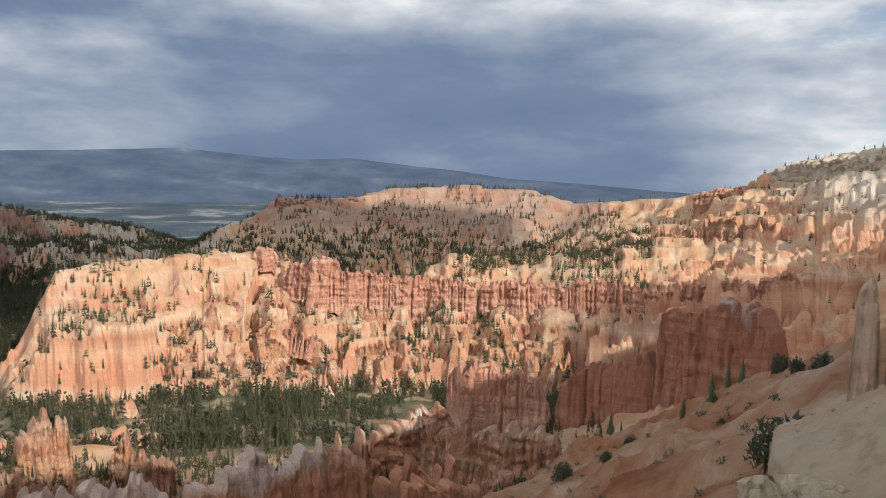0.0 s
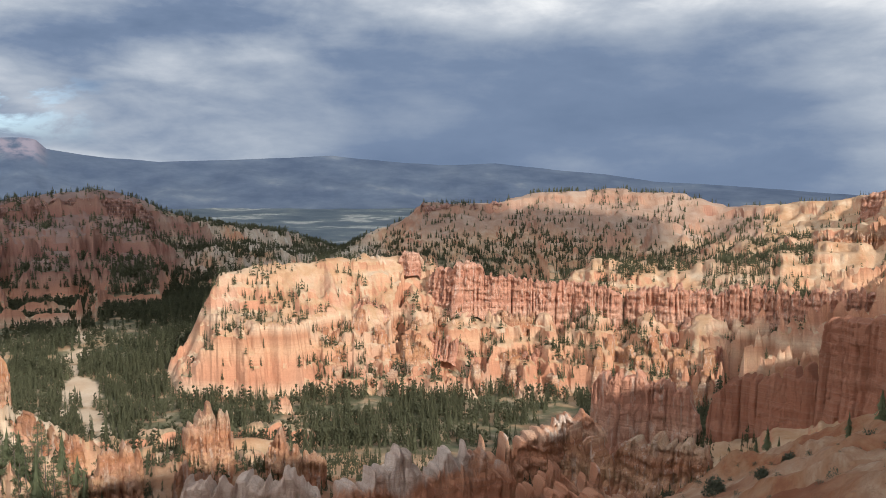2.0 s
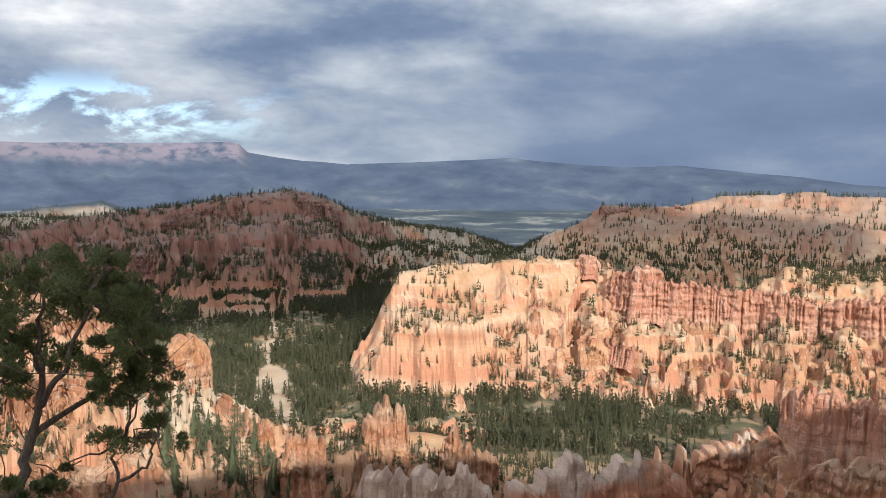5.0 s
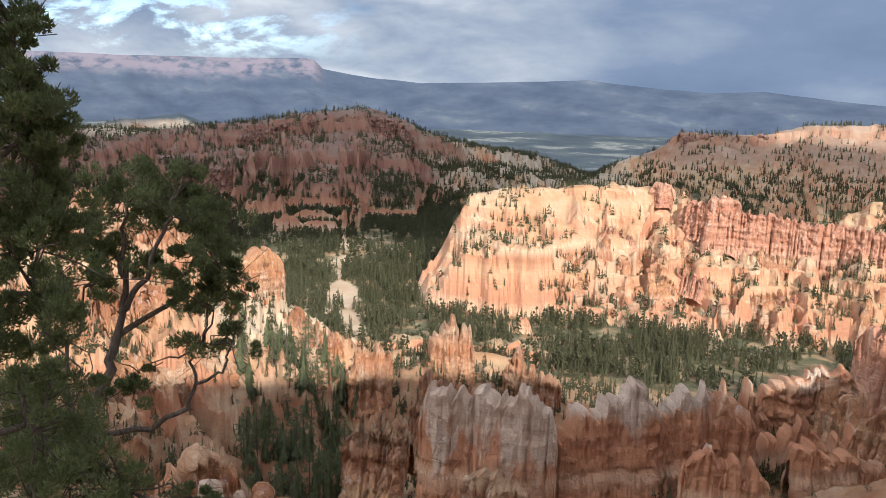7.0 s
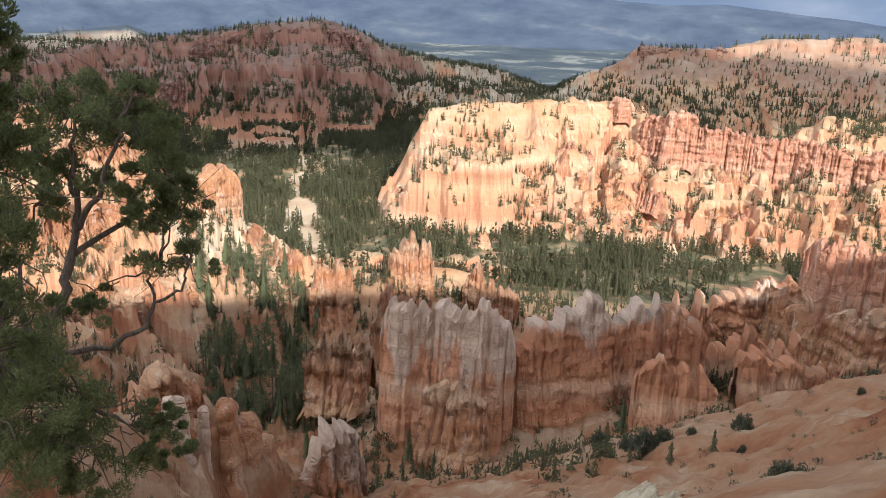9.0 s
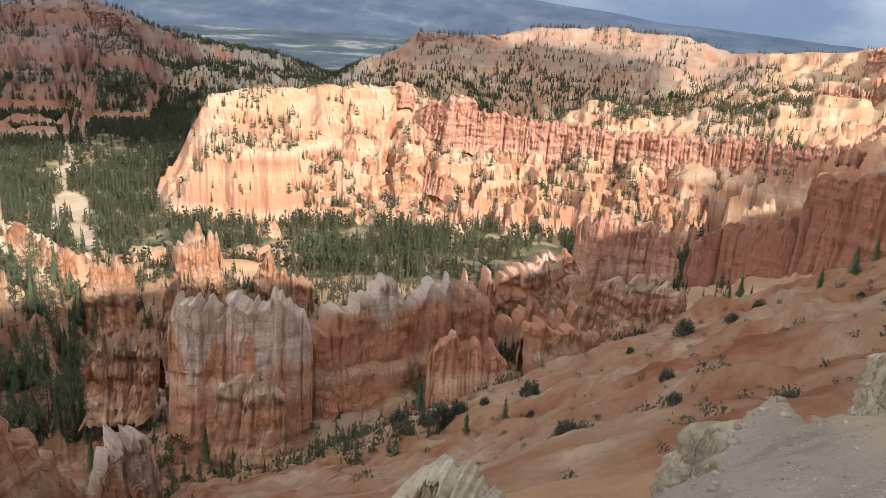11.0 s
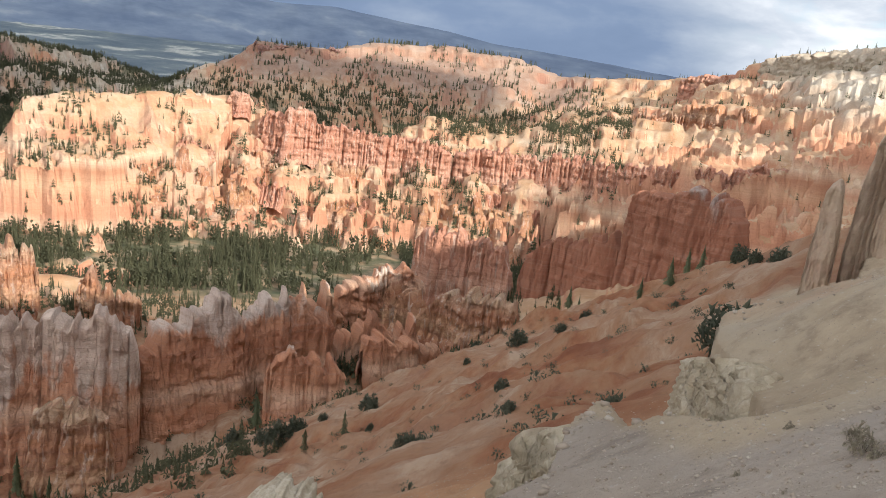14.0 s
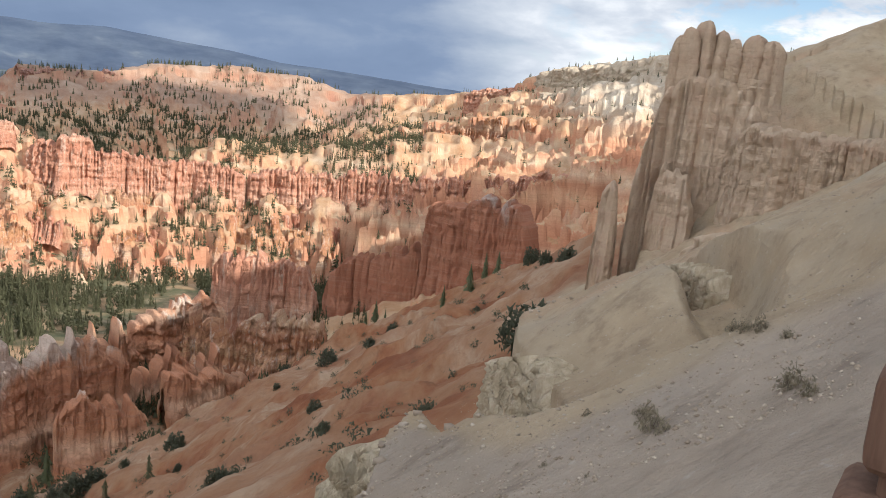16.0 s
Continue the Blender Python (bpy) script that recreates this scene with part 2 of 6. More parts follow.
def ground_material():
    m, n = material("canyon_ground")
    pos = place(n)
    up = n.add("ShaderNodeNewGeometry").outputs["True Normal"]
    tilt = z_of(n, up)

    def layer(name):
        a = n.add("ShaderNodeAttribute")
        a.attribute_name = name
        return a.outputs["Fac"]

    level, cyc = strata(n, pos)
    rock = n.ramp(cyc, ((0.0, (0.54, 0.265, 0.155)), (0.2, (0.59, 0.345, 0.205)), (0.4, (0.46, 0.22, 0.125)), (0.55, (0.62, 0.425, 0.28)), (0.75, (0.51, 0.24, 0.14)), (1.0, (0.54, 0.265, 0.155))))
    thin = n.noise(n.scaled(pos, 0.03, 0.03, 0.8), 1.0, 5, 0.65)
    rock = n.mix(n.span(thin, 0.42, 0.68, 0.0, 0.25), rock, (0.38, 0.16, 0.085))
    joint = n.cracks(pos, 0.16, 0.16, 0.10, 0.08)
    rock = n.mix(n.span(joint, 1.0, 0.0, 0.0, 0.12), rock, (0.24, 0.11, 0.065))
    blot = n.noise(pos, 0.03, 6, 0.6)
    talus = n.ramp(n.noise(pos, 0.045, 8, 0.66), ((0.32, (0.43, 0.225, 0.115)), (0.46, (0.49, 0.295, 0.165)), (0.56, (0.54, 0.355, 0.215)), (0.68, (0.59, 0.445, 0.305))))
    base = n.mix(n.span(tilt, 0.50, 0.74), rock, talus)
    # red beds of the mesas, darkened to stand in for cloud shade
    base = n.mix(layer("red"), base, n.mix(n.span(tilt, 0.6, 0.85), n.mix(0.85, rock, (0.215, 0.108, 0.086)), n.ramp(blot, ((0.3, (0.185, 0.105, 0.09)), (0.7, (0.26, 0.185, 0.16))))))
    base = n.mix(layer("pale"), base, n.ramp(n.noise(pos, 0.05, 7, 0.65), ((0.34, (0.42, 0.31, 0.215)), (0.5, (0.50, 0.40, 0.295)), (0.66, (0.60, 0.51, 0.40)))))
    soil = n.noise(pos, 0.35, 5, 0.6)
    earth = n.ramp(n.noise(pos, 0.075, 9, 0.66, 0.6), ((0.34, (0.215, 0.078, 0.038)), (0.42, (0.285, 0.120, 0.060)), (0.48, (0.325, 0.165, 0.088)), (0.54, (0.345, 0.195, 0.115)), (0.62, (0.43, 0.29, 0.19))))
    earth = n.mix(n.span(n.noise(n.scaled(pos, 1.0, 1.0, 0.4), 0.028, 6, 0.6), 0.48, 0.62, 0.0, 0.4), earth, (0.38, 0.235, 0.15))
    earth = n.mix(n.span(n.noise(pos, 0.9, 6, 0.7), 0.54, 0.68, 0.0, 0.45), earth, (0.22, 0.115, 0.07))
    base = n.mix(layer("slope"), base, earth)
    pebble = n.noise(pos, 7.0, 4, 0.7)
    sand = n.ramp(soil, ((0.3, (0.38, 0.28, 0.18)), (0.5, (0.47, 0.36, 0.24)), (0.7, (0.45, 0.36, 0.26))))
    sand = n.mix(n.span(n.noise(pos, 0.12, 6, 0.65), 0.46, 0.66, 0.0, 0.5), sand, (0.50, 0.31, 0.20))
    sand = n.mix(n.span(pebble, 0.60, 0.72, 0.0, 0.35), sand, (0.64, 0.57, 0.47))
    sand = n.mix(n.span(n.noise(pos, 1.3, 8, 0.72), 0.51, 0.68, 0.0, 0.65), sand, (0.29, 0.21, 0.14))
    base = n.mix(layer("cream"), base, sand)
    grit = n.ramp(soil, ((0.3, (0.34, 0.265, 0.20)), (0.5, (0.42, 0.34, 0.265)), (0.7, (0.39, 0.32, 0.26))))
    grit = n.mix(n.span(pebble, 0.60, 0.72, 0.0, 0.4), grit, (0.58, 0.52, 0.46))
    grit = n.mix(n.span(n.noise(n.scaled(pos, 0.5, 1.6, 1.0), 1.5, 8, 0.72), 0.50, 0.66, 0.0, 0.75), grit, (0.25, 0.195, 0.15))
    grit = n.mix(n.span(n.noise(pos, 0.5, 6, 0.65), 0.50, 0.66, 0.0, 0.5), grit, (0.46, 0.36, 0.27))
    base = n.mix(layer("near"), base, grit)
    duff = n.ramp(n.noise(pos, 0.06, 6, 0.65), ((0.35, (0.085, 0.095, 0.05)), (0.55, (0.17, 0.15, 0.085)), (0.7, (0.42, 0.33, 0.22))))
    base = n.mix(n.math("MULTIPLY", layer("forest"), n.span(tilt, 0.72, 0.9)), base, duff)
    base = n.mix(layer("wash"), base, n.ramp(blot, ((0.35, (0.52, 0.36, 0.23)), (0.65, (0.64, 0.50, 0.36)))))
    # far ground tinted bluish grey: distance haze put into the colour
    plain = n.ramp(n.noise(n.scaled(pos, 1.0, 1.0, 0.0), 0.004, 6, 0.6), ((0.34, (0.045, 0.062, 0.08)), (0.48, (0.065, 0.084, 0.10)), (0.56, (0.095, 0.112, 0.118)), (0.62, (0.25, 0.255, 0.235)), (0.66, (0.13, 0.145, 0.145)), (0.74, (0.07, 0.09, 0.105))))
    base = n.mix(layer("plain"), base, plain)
    grain = n.noise(pos, 0.8, 7, 0.7)
    base = n.mix(0.28, base, n.ramp(grain, ((0.3, (0.4, 0.4, 0.4)), (0.7, (1, 1, 1)))), "MULTIPLY")
    rubbly = n.math("ADD", n.math("MULTIPLY", n.noise(pos, 2.4, 8, 0.72), 0.50), n.math("MULTIPLY", pebble, 0.13))
    relief = n.math("ADD", n.math("MULTIPLY", thin, 0.3), n.math("ADD", n.math("MULTIPLY", grain, 0.6), rubbly))
    finish(n, base, 0.95, relief, 0.55, 0.8)
    return m


GROUND = ground_material()


def leaf_material(name, dark, light, scale=0.25):
    m, n = material(name)
    rnd = n.add("ShaderNodeNewGeometry").outputs["Random Per Island"]
    own = n.add("ShaderNodeObjectInfo").outputs["Random"]
    pick = n.math("ADD", n.math("MULTIPLY", rnd, 0.7), n.math("MULTIPLY", own, 0.3))
    c = n.mix(pick, dark, light)
    c = n.mix(n.span(n.noise(place(n), scale, 4), 0.4, 0.7, 0.0, 0.5), c, tuple(0.5 * (a + b) * 0.7 for a, b in zip(dark, light)))
    out = n.add("ShaderNodeOutputMaterial")
    face, thin, both = n.add("ShaderNodeBsdfDiffuse"), n.add("ShaderNodeBsdfTranslucent"), n.add("ShaderNodeMixShader")
    n.put(face.inputs["Color"], c), n.put(thin.inputs["Color"], c)
    both.inputs[0].default_value = 0.5
    n.link(face.outputs[0], both.inputs[1]), n.link(thin.outputs[0], both.inputs[2])
    n.link(both.outputs[0], out.inputs[0])
    return m


NEEDLES = leaf_material("pine_needles", (0.080, 0.084, 0.048), (0.170, 0.165, 0.095))
# lighter copy of NEEDLES, making up in colour for sun missing on these trees
LIGHT_NEEDLES = leaf_material("lightened_needles", (0.12, 0.135, 0.075), (0.23, 0.245, 0.135))
JUNIPER = leaf_material("juniper_foliage", (0.115, 0.140, 0.066), (0.25, 0.27, 0.125), 3.0)
DRY = leaf_material("dry_twigs", (0.22, 0.185, 0.13), (0.40, 0.34, 0.245), 2.0)
SCRUB = leaf_material("scrub_leaves", (0.078, 0.088, 0.058), (0.17, 0.172, 0.12), 2.0)


def bark_material():
    m, n = material("grey_brown_bark")
    pos = place(n)
    g = n.noise(n.scaled(pos, 22, 22, 5), 1.0, 5, 0.7)
    finish(n, n.ramp(g, ((0.3, (0.060, 0.042, 0.032)), (0.7, (0.20, 0.155, 0.125)))), 0.9, g, 0.7, 0.01)
    return m


BARK = bark_material()


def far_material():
    m, n = material("haze_tinted_range")
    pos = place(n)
    # haze is painted in: blue base tones, and a faint glow at the end
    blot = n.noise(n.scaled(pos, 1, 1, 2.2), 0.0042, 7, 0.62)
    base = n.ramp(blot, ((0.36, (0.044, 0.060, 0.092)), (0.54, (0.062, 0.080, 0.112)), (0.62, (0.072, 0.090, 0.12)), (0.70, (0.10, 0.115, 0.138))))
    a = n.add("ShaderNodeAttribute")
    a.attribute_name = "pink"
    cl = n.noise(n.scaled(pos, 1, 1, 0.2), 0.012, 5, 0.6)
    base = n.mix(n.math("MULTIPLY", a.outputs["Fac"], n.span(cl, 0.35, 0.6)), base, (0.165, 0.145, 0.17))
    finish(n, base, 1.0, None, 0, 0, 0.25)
    return m


FAR = far_material()

# ------------------------------------------------------------------ shape of the land
LATTICE = np.random.RandomState(7).rand(256, 256)


def vnoise(x, y, seed=0):
    """Smooth value noise in 0..1."""
    x, y = np.asarray(x, float) + seed * 17.3, np.asarray(y, float) - seed * 9.1
    i, j = np.floor(x).astype(int), np.floor(y).astype(int)
    u, v = x - i, y - j
    u, v = u * u * (3 - 2 * u), v * v * (3 - 2 * v)
    i0, j0, i1, j1 = i & 255, j & 255, (i + 1) & 255, (j + 1) & 255
    a = LATTICE[i0, j0] * (1 - u) + LATTICE[i1, j0] * u
    b = LATTICE[i0, j1] * (1 - u) + LATTICE[i1, j1] * u
    return a * (1 - v) + b * v


def fbm(x, y, octaves=4, seed=0, gain=0.5):
    total, amp, norm = 0.0, 1.0, 0.0
    for k in range(octaves):
        total = total + amp * vnoise(x * 2 ** k, y * 2 ** k, seed + k * 3)
        norm += amp
        amp *= gain
    return total / norm


def ridged(x, y, octaves=3, seed=0):
    return 1 - np.abs(2 * fbm(x, y, octaves, seed) - 1)


def smooth(v, lo, hi):
    t = np.clip((v - lo) / (hi - lo), 0, 1)
    return t * t * (3 - 2 * t)


def flat_xy(az, r):
    a = np.radians(az)
    return -np.sin(a) * r, np.cos(a) * r


def nearest(x, y, line):
    """Distance to a crest given as (azimuth, range, height) points, with the crest's height, run and side there."""
    pts = [(*flat_xy(a, r), z) for a, r, z in line]
    best = np.full(np.shape(x), 1e9)
    high, run, side = np.zeros_like(best), np.zeros_like(best), np.zeros_like(best)
    gone = 0.0
    for (x0, y0, z0), (x1, y1, z1) in zip(pts, pts[1:]):
        ex, ey = x1 - x0, y1 - y0
        size = math.hypot(ex, ey)
        t = np.clip(((x - x0) * ex + (y - y0) * ey) / size ** 2, 0, 1)
        d = np.hypot(x - x0 - t * ex, y - y0 - t * ey)
        closer = d < best
        best = np.where(closer, d, best)
        high = np.where(closer, z0 + t * (z1 - z0), high)
        run = np.where(closer, gone + t * size, run)
        side = np.where(closer, np.sign((x - x0) * ey - (y - y0) * ex), side)
        gone += size
    return best, high, run, side


def ridge(x, y, line, drops, spur=0.35, wave=60.0, seed=1, rough=4.0):
    """A ridge: height falls off by (distance, drop) steps; spurs and gullies run down its flanks."""
    d, z, run, side = nearest(x, y, line)
    g = ridged(run / wave + 3.1 * side, d / (wave * 2.2), 3, seed)
    fine = ridged(run / (wave * 0.3) + 5.3 * side, d / (wave * 0.6), 2, seed + 5)
    k = 1 + spur * (1.3 - 2.0 * g) + 0.16 * (0.9 - 1.5 * fine)
    steps = np.array(drops, float)
    dd = d * np.clip(k, 0.3, 2.5)
    drop = np.interp(dd, steps[:, 0], steps[:, 1])
    drop = drop + np.maximum(dd - steps[-1, 0], 0) * 0.9
    return z - drop + rough * (fbm(x / 18, y / 18, 4, seed + 9) - 0.5) * np.clip(d / 25, 0.2, 1)


# Ribs of the middle ridge that run down towards the pine wood, each from its head to its foot.
RIBS = (((23.8, 682, -82), (23.0, 656, -102), (22.4, 630, -124), (21.6, 604, -148)), ((20.4, 680, -84), (18.9, 652, -104), (18.0, 622, -124), (17.4, 598, -147)),
        ((17.2, 690, -82), (16.4, 656, -103), (15.8, 624, -122), (15.2, 594, -148)), ((15.2, 696, -82), (15.0, 660, -101), (13.8, 626, -122), (13.2, 596, -146)),
        ((11.6, 690, -88), (11.4, 655, -103), (11.2, 628, -119), (10.2, 598, -145)), ((8.0, 668, -100), (8.4, 640, -113), (7.6, 604, -142)),
        ((5.2, 664, -106), (5.0, 636, -120), (4.2, 606, -142)), ((2.4, 662, -106), (1.6, 634, -119), (1.4, 606, -141)),
        ((-1.0, 660, -104), (-1.4, 630, -118), (-2.2, 604, -140)), ((-4.6, 660, -102), (-4.4, 628, -117), (-5.4, 600, -138)), ((-8.4, 662, -100), (-8.0, 628, -116), (-9.0, 596, -136)))
MAIN_CREST = ((25.4, 688, -78), (24.4, 690, -73), (22.5, 694, -68), (17.9, 710, -66), (13.3, 725, -62.5), (11.8, 732, -61), (10.2, 714, -76), (9.5, 712, -84), (5.6, 702, -92), (1.8, 697, -95), (-2.1, 694, -97), (-5.9, 694, -97), (-10.5, 704, -95), (-15, 724, -90), (-20, 764, -78))
BACK_RISE = ((2.0, 850, -106), (0.2, 845, -91), (-1.3, 840, -80), (-5.9, 838, -78), (-9.7, 840, -74), (-12.8, 850, -68), (-17, 900, -52))
RIGHT_MESA = ((17.1, 1560, -130), (14.5, 1560, -92), (12.2, 1560, -68), (11.0, 1560, -36), (9.9, 1560, -38), (5.7, 1570, -35), (3.4, 1580, -17), (-2.4, 1580, -8), (-6.5, 1560, -15), (-9.8, 1530, -38), (-14.2, 1480, -28), (-17.9, 1420, -16))
RIM_WALL = ((-17.9, 1420, -16), (-21.6, 1280, 2), (-22.6, 1230, 20), (-23.6, 1190, 30), (-27.9, 1100, 42), (-31, 1020, 52), (-36, 900, 56), (-48, 760, 62), (-70, 640, 68))
RED_STEP = ((-12, 960, -62), (-17, 960, -42), (-21, 930, -30), (-26, 860, -26), (-33, 760, -20), (-45, 640, -10))
LOW_STEP = ((-9.5, 735, -108), (-14, 700, -104), (-19, 664, -102), (-24, 640, -96), (-30, 600, -84), (-42, 500, -56))
LEFT_MESA = ((62, 1340, -60), (52.6, 1420, -84), (47.3, 1480, -64), (43.7, 1490, -52), (39.8, 1490, -38), (36, 1470, -19), (34, 1460, -15), (32.2, 1460, -11.5), (30.3, 1455, -20), (28.4, 1460, -49), (26, 1500, -64), (24.6, 1560, -75), (20.5, 1780, -102), (17.2, 1905, -147))
GREY_HILLS = ((28, 1700, -84), (25, 1720, -96), (21.8, 1740, -100), (17.0, 1760, -134))
CREAM_KNOLL = ((54, 1800, -66), (47, 1850, -72), (43.6, 1880, -88))
PEAK_KNOLL = ((50, 2200, -72), (46.5, 2250, -48), (44.6, 2260, -40), (42.5, 2280, -76))
HOODOO_HILL = ((60, 310, -46), (53, 340, -54), (50.8, 345, -47), (48.9, 350, -50), (43.6, 370, -66), (40, 400, -97), (37.8, 400, -101), (34.3, 400, -115))
NUB_HILL = ((34.5, 312, -120), (31, 318, -113), (28, 330, -109), (26, 335, -105), (23.9, 330, -116), (20.5, 322, -113), (17, 318, -121), (9, 292, -123), (2, 312, -115))
TOWER_SPUR = ((-29.5, 76, -17), (-31, 77, -8), (-33, 78, -3), (-37, 80, 0.6), (-38.5, 82, 4.6), (-40.5, 84, 6.0), (-42, 86, 7.4), (-43, 90, 9.4), (-46, 95, 11.6), (-52, 104, 16), (-62, 115, 22))
ROCK_MASS = ((56, 85, -38), (50, 92, -44), (45, 106, -54), (40.5, 114, -60), (36.5, 132, -78), (33.5, 158, -90))
FIN_FOOT = ((-1, 385, -122), (-9, 352, -108), (-15, 330, -90), (-22, 302, -72), (-29, 280, -60))
WALL_FOOT = ((28, 214, -114), (18.5, 214, -111), (11, 222, -105), (4, 245, -102))
WASH = ((33.2, 980, 0), (34.2, 760, 0), (33.6, 640, 0), (32.4, 520, 0), (33.8, 460, 0), (36.5, 400, 0), (41.5, 330, 0))
TRAIL = ((19.5, 625, 0), (16.0, 632, 0), (13.2, 640, 0), (11.5, 652, 0), (9.5, 660, 0), (7.0, 655, 0), (3.0, 648, 0), (-0.5, 645, 0))


def beyond_scarp(x, y, turn=0.0):
    """Metres past the broken edge of the pale bench, counted outwards from the camera."""
    a, r = np.degrees(np.arctan2(-x, y)), np.hypot(x, y)
    a = a - turn + 0.9 * (fbm(x / 2.6, y / 2.6, 3, 47) - 0.5)
    return r - np.interp(a, (-32, -30.8, -29.6, -29.4, -26, -23.4, -22.4, -21, -16.6, -15, -14, -8.5, 4, 16, 40), (300, 56, 45, 22.5, 21.5, 20.5, 9.2, 8.9, 10.2, 9.6, 7, 6.5, 7, 7, 8))


def slope_plane(x, y):
    """The steep flank of the rim on which the camera stands."""
    r = np.hypot(x, y)
    p = -1.6 - 0.46 * y + 0.46 * x
    p = p + 0.05 * np.maximum(0, 60 - np.abs(np.degrees(np.arctan2(-x, y)) + 13)) / 60 * np.clip(r - 60, 0, 90)
    roll = (fbm(x / 34, y / 34, 3, 31) - 0.5) * np.clip(r / 30, 0, 4) * 1.6
    rills = (ridged((x + y) / 16 + 0.6 * fbm(x / 20, y / 20, 2, 8), (x - y) / 90, 3, 12) - 0.5) * np.clip(r / 45, 0, 2) * 2.6
    small = (ridged(x / 7.0 + y / 7.0, (x - y) / 22, 3, 43) - 0.6) * 0.75 * np.clip(r / 30 - 0.6, 0, 2.2) + (fbm(x / 2.2, y / 2.2, 4, 40) - 0.5) * 0.36 * np.clip(r / 5, 0, 2.5) + (fbm(x / 0.5, y / 0.5, 3, 41) - 0.5) * 0.10
    lumps = (fbm(x / 5.5, y / 5.5, 4, 46) - 0.5) * 2.0 * np.clip(r / 30 - 0.6, 0, 1.6)
    p = p + roll + rills + small + lumps
    p = p - 0.036 * np.clip(r - 30, 0, 150) * smooth(np.degrees(np.arctan2(-x, y)), -9, 3)
    d = beyond_scarp(x, y)
    bite = 0.9 * (fbm(x / 3.0, y / 3.0, 3, 44) - 0.5)
    p = p - 3.6 * smooth(d + bite * np.clip(r / 25, 0.5, 1.5), 0.0, 1.1) * (1 - smooth(r, 80, 130)) * smooth(r, 5.5, 7.5) + 0.12 * np.exp(-(d / 1.2) ** 2) * smooth(r, 7, 10)
    aa = np.degrees(np.arctan2(-x, y))
    p = p - 2.3 * smooth(r, 18, 42) * smooth(-aa, 26, 31) * (1 - smooth(-aa, 43, 52)) * (1 - smooth(r, 90, 130))
    near_edge = r - np.interp(np.degrees(np.arctan2(-x, y)), (-48, -42, -36, -31, -25, -21), (8.2, 7.8, 7.6, 7.2, 7.2, 7.9))
    p = p - 0.9 * smooth(near_edge, 0, 1.2) * (1 - smooth(near_edge, 5.0, 11)) * smooth(-aa, 17, 22) * smooth(aa, -50, -40)
    gully = smooth(near_edge, 0, 1.0) * (1 - smooth(r - np.interp(aa, (-28.6, -27.4, -26.3, -25.2, -24.0, -22.4), (8.5, 12.4, 13.7, 14.7, 15.9, 19)), -0.5, 0.3)) * smooth(-aa, 20.0, 21.5) * smooth(aa, -28.8, -27.2)
    p = p - 2.4 * gully
    ledge = np.interp(aa, (-41, -38, -35.2, -32.5, -30.4, -29), (16, 18, 21, 25.5, 31, 36))
    p = p - 1.5 * smooth(r, ledge - 8, ledge - 3) * (1 - smooth(r, ledge - 0.7, ledge)) * smooth(-aa, 29, 30.5) * smooth(aa, -41, -38)
    # unseen dip, cut so that sun reaches the pink and white block
    p = p - 15 * np.exp(-((x - 168) ** 2 + (y - 105) ** 2) / 48 ** 2)
    # unseen hilltop, its heights set to cast shade over the near fins
    top = 64 + 36 * smooth(y, 60, 92) + 80 * smooth(-y, 0, 130) + 22 * (fbm(x / 70, y / 70, 3, 51) - 0.5)
    over = p - top
    return np.where(over > -20, top - 20 * np.exp(-np.clip(over + 20, 0, 400) / 20) , p)


def ribs(x, y, r):
    out = np.full(np.shape(x), -1e4)
    a = np.degrees(np.arctan2(-x, y))
    for k, line in enumerate(RIBS):
        near = (r > 550) & (r < 715) & (np.abs(a - line[1][0]) < 8)
        if near.any():
            out[near] = np.maximum(out[near], ridge(x[near], y[near], line, ((0, 0), (3, 2), (8, 10), (20, 23), (40, 46)), 0.75, 13, 140 + k, 8))
    return out - 16 * np.maximum(0, a - 23.4 - 1.4 * fbm(x / 18, y / 18, 3, 34))


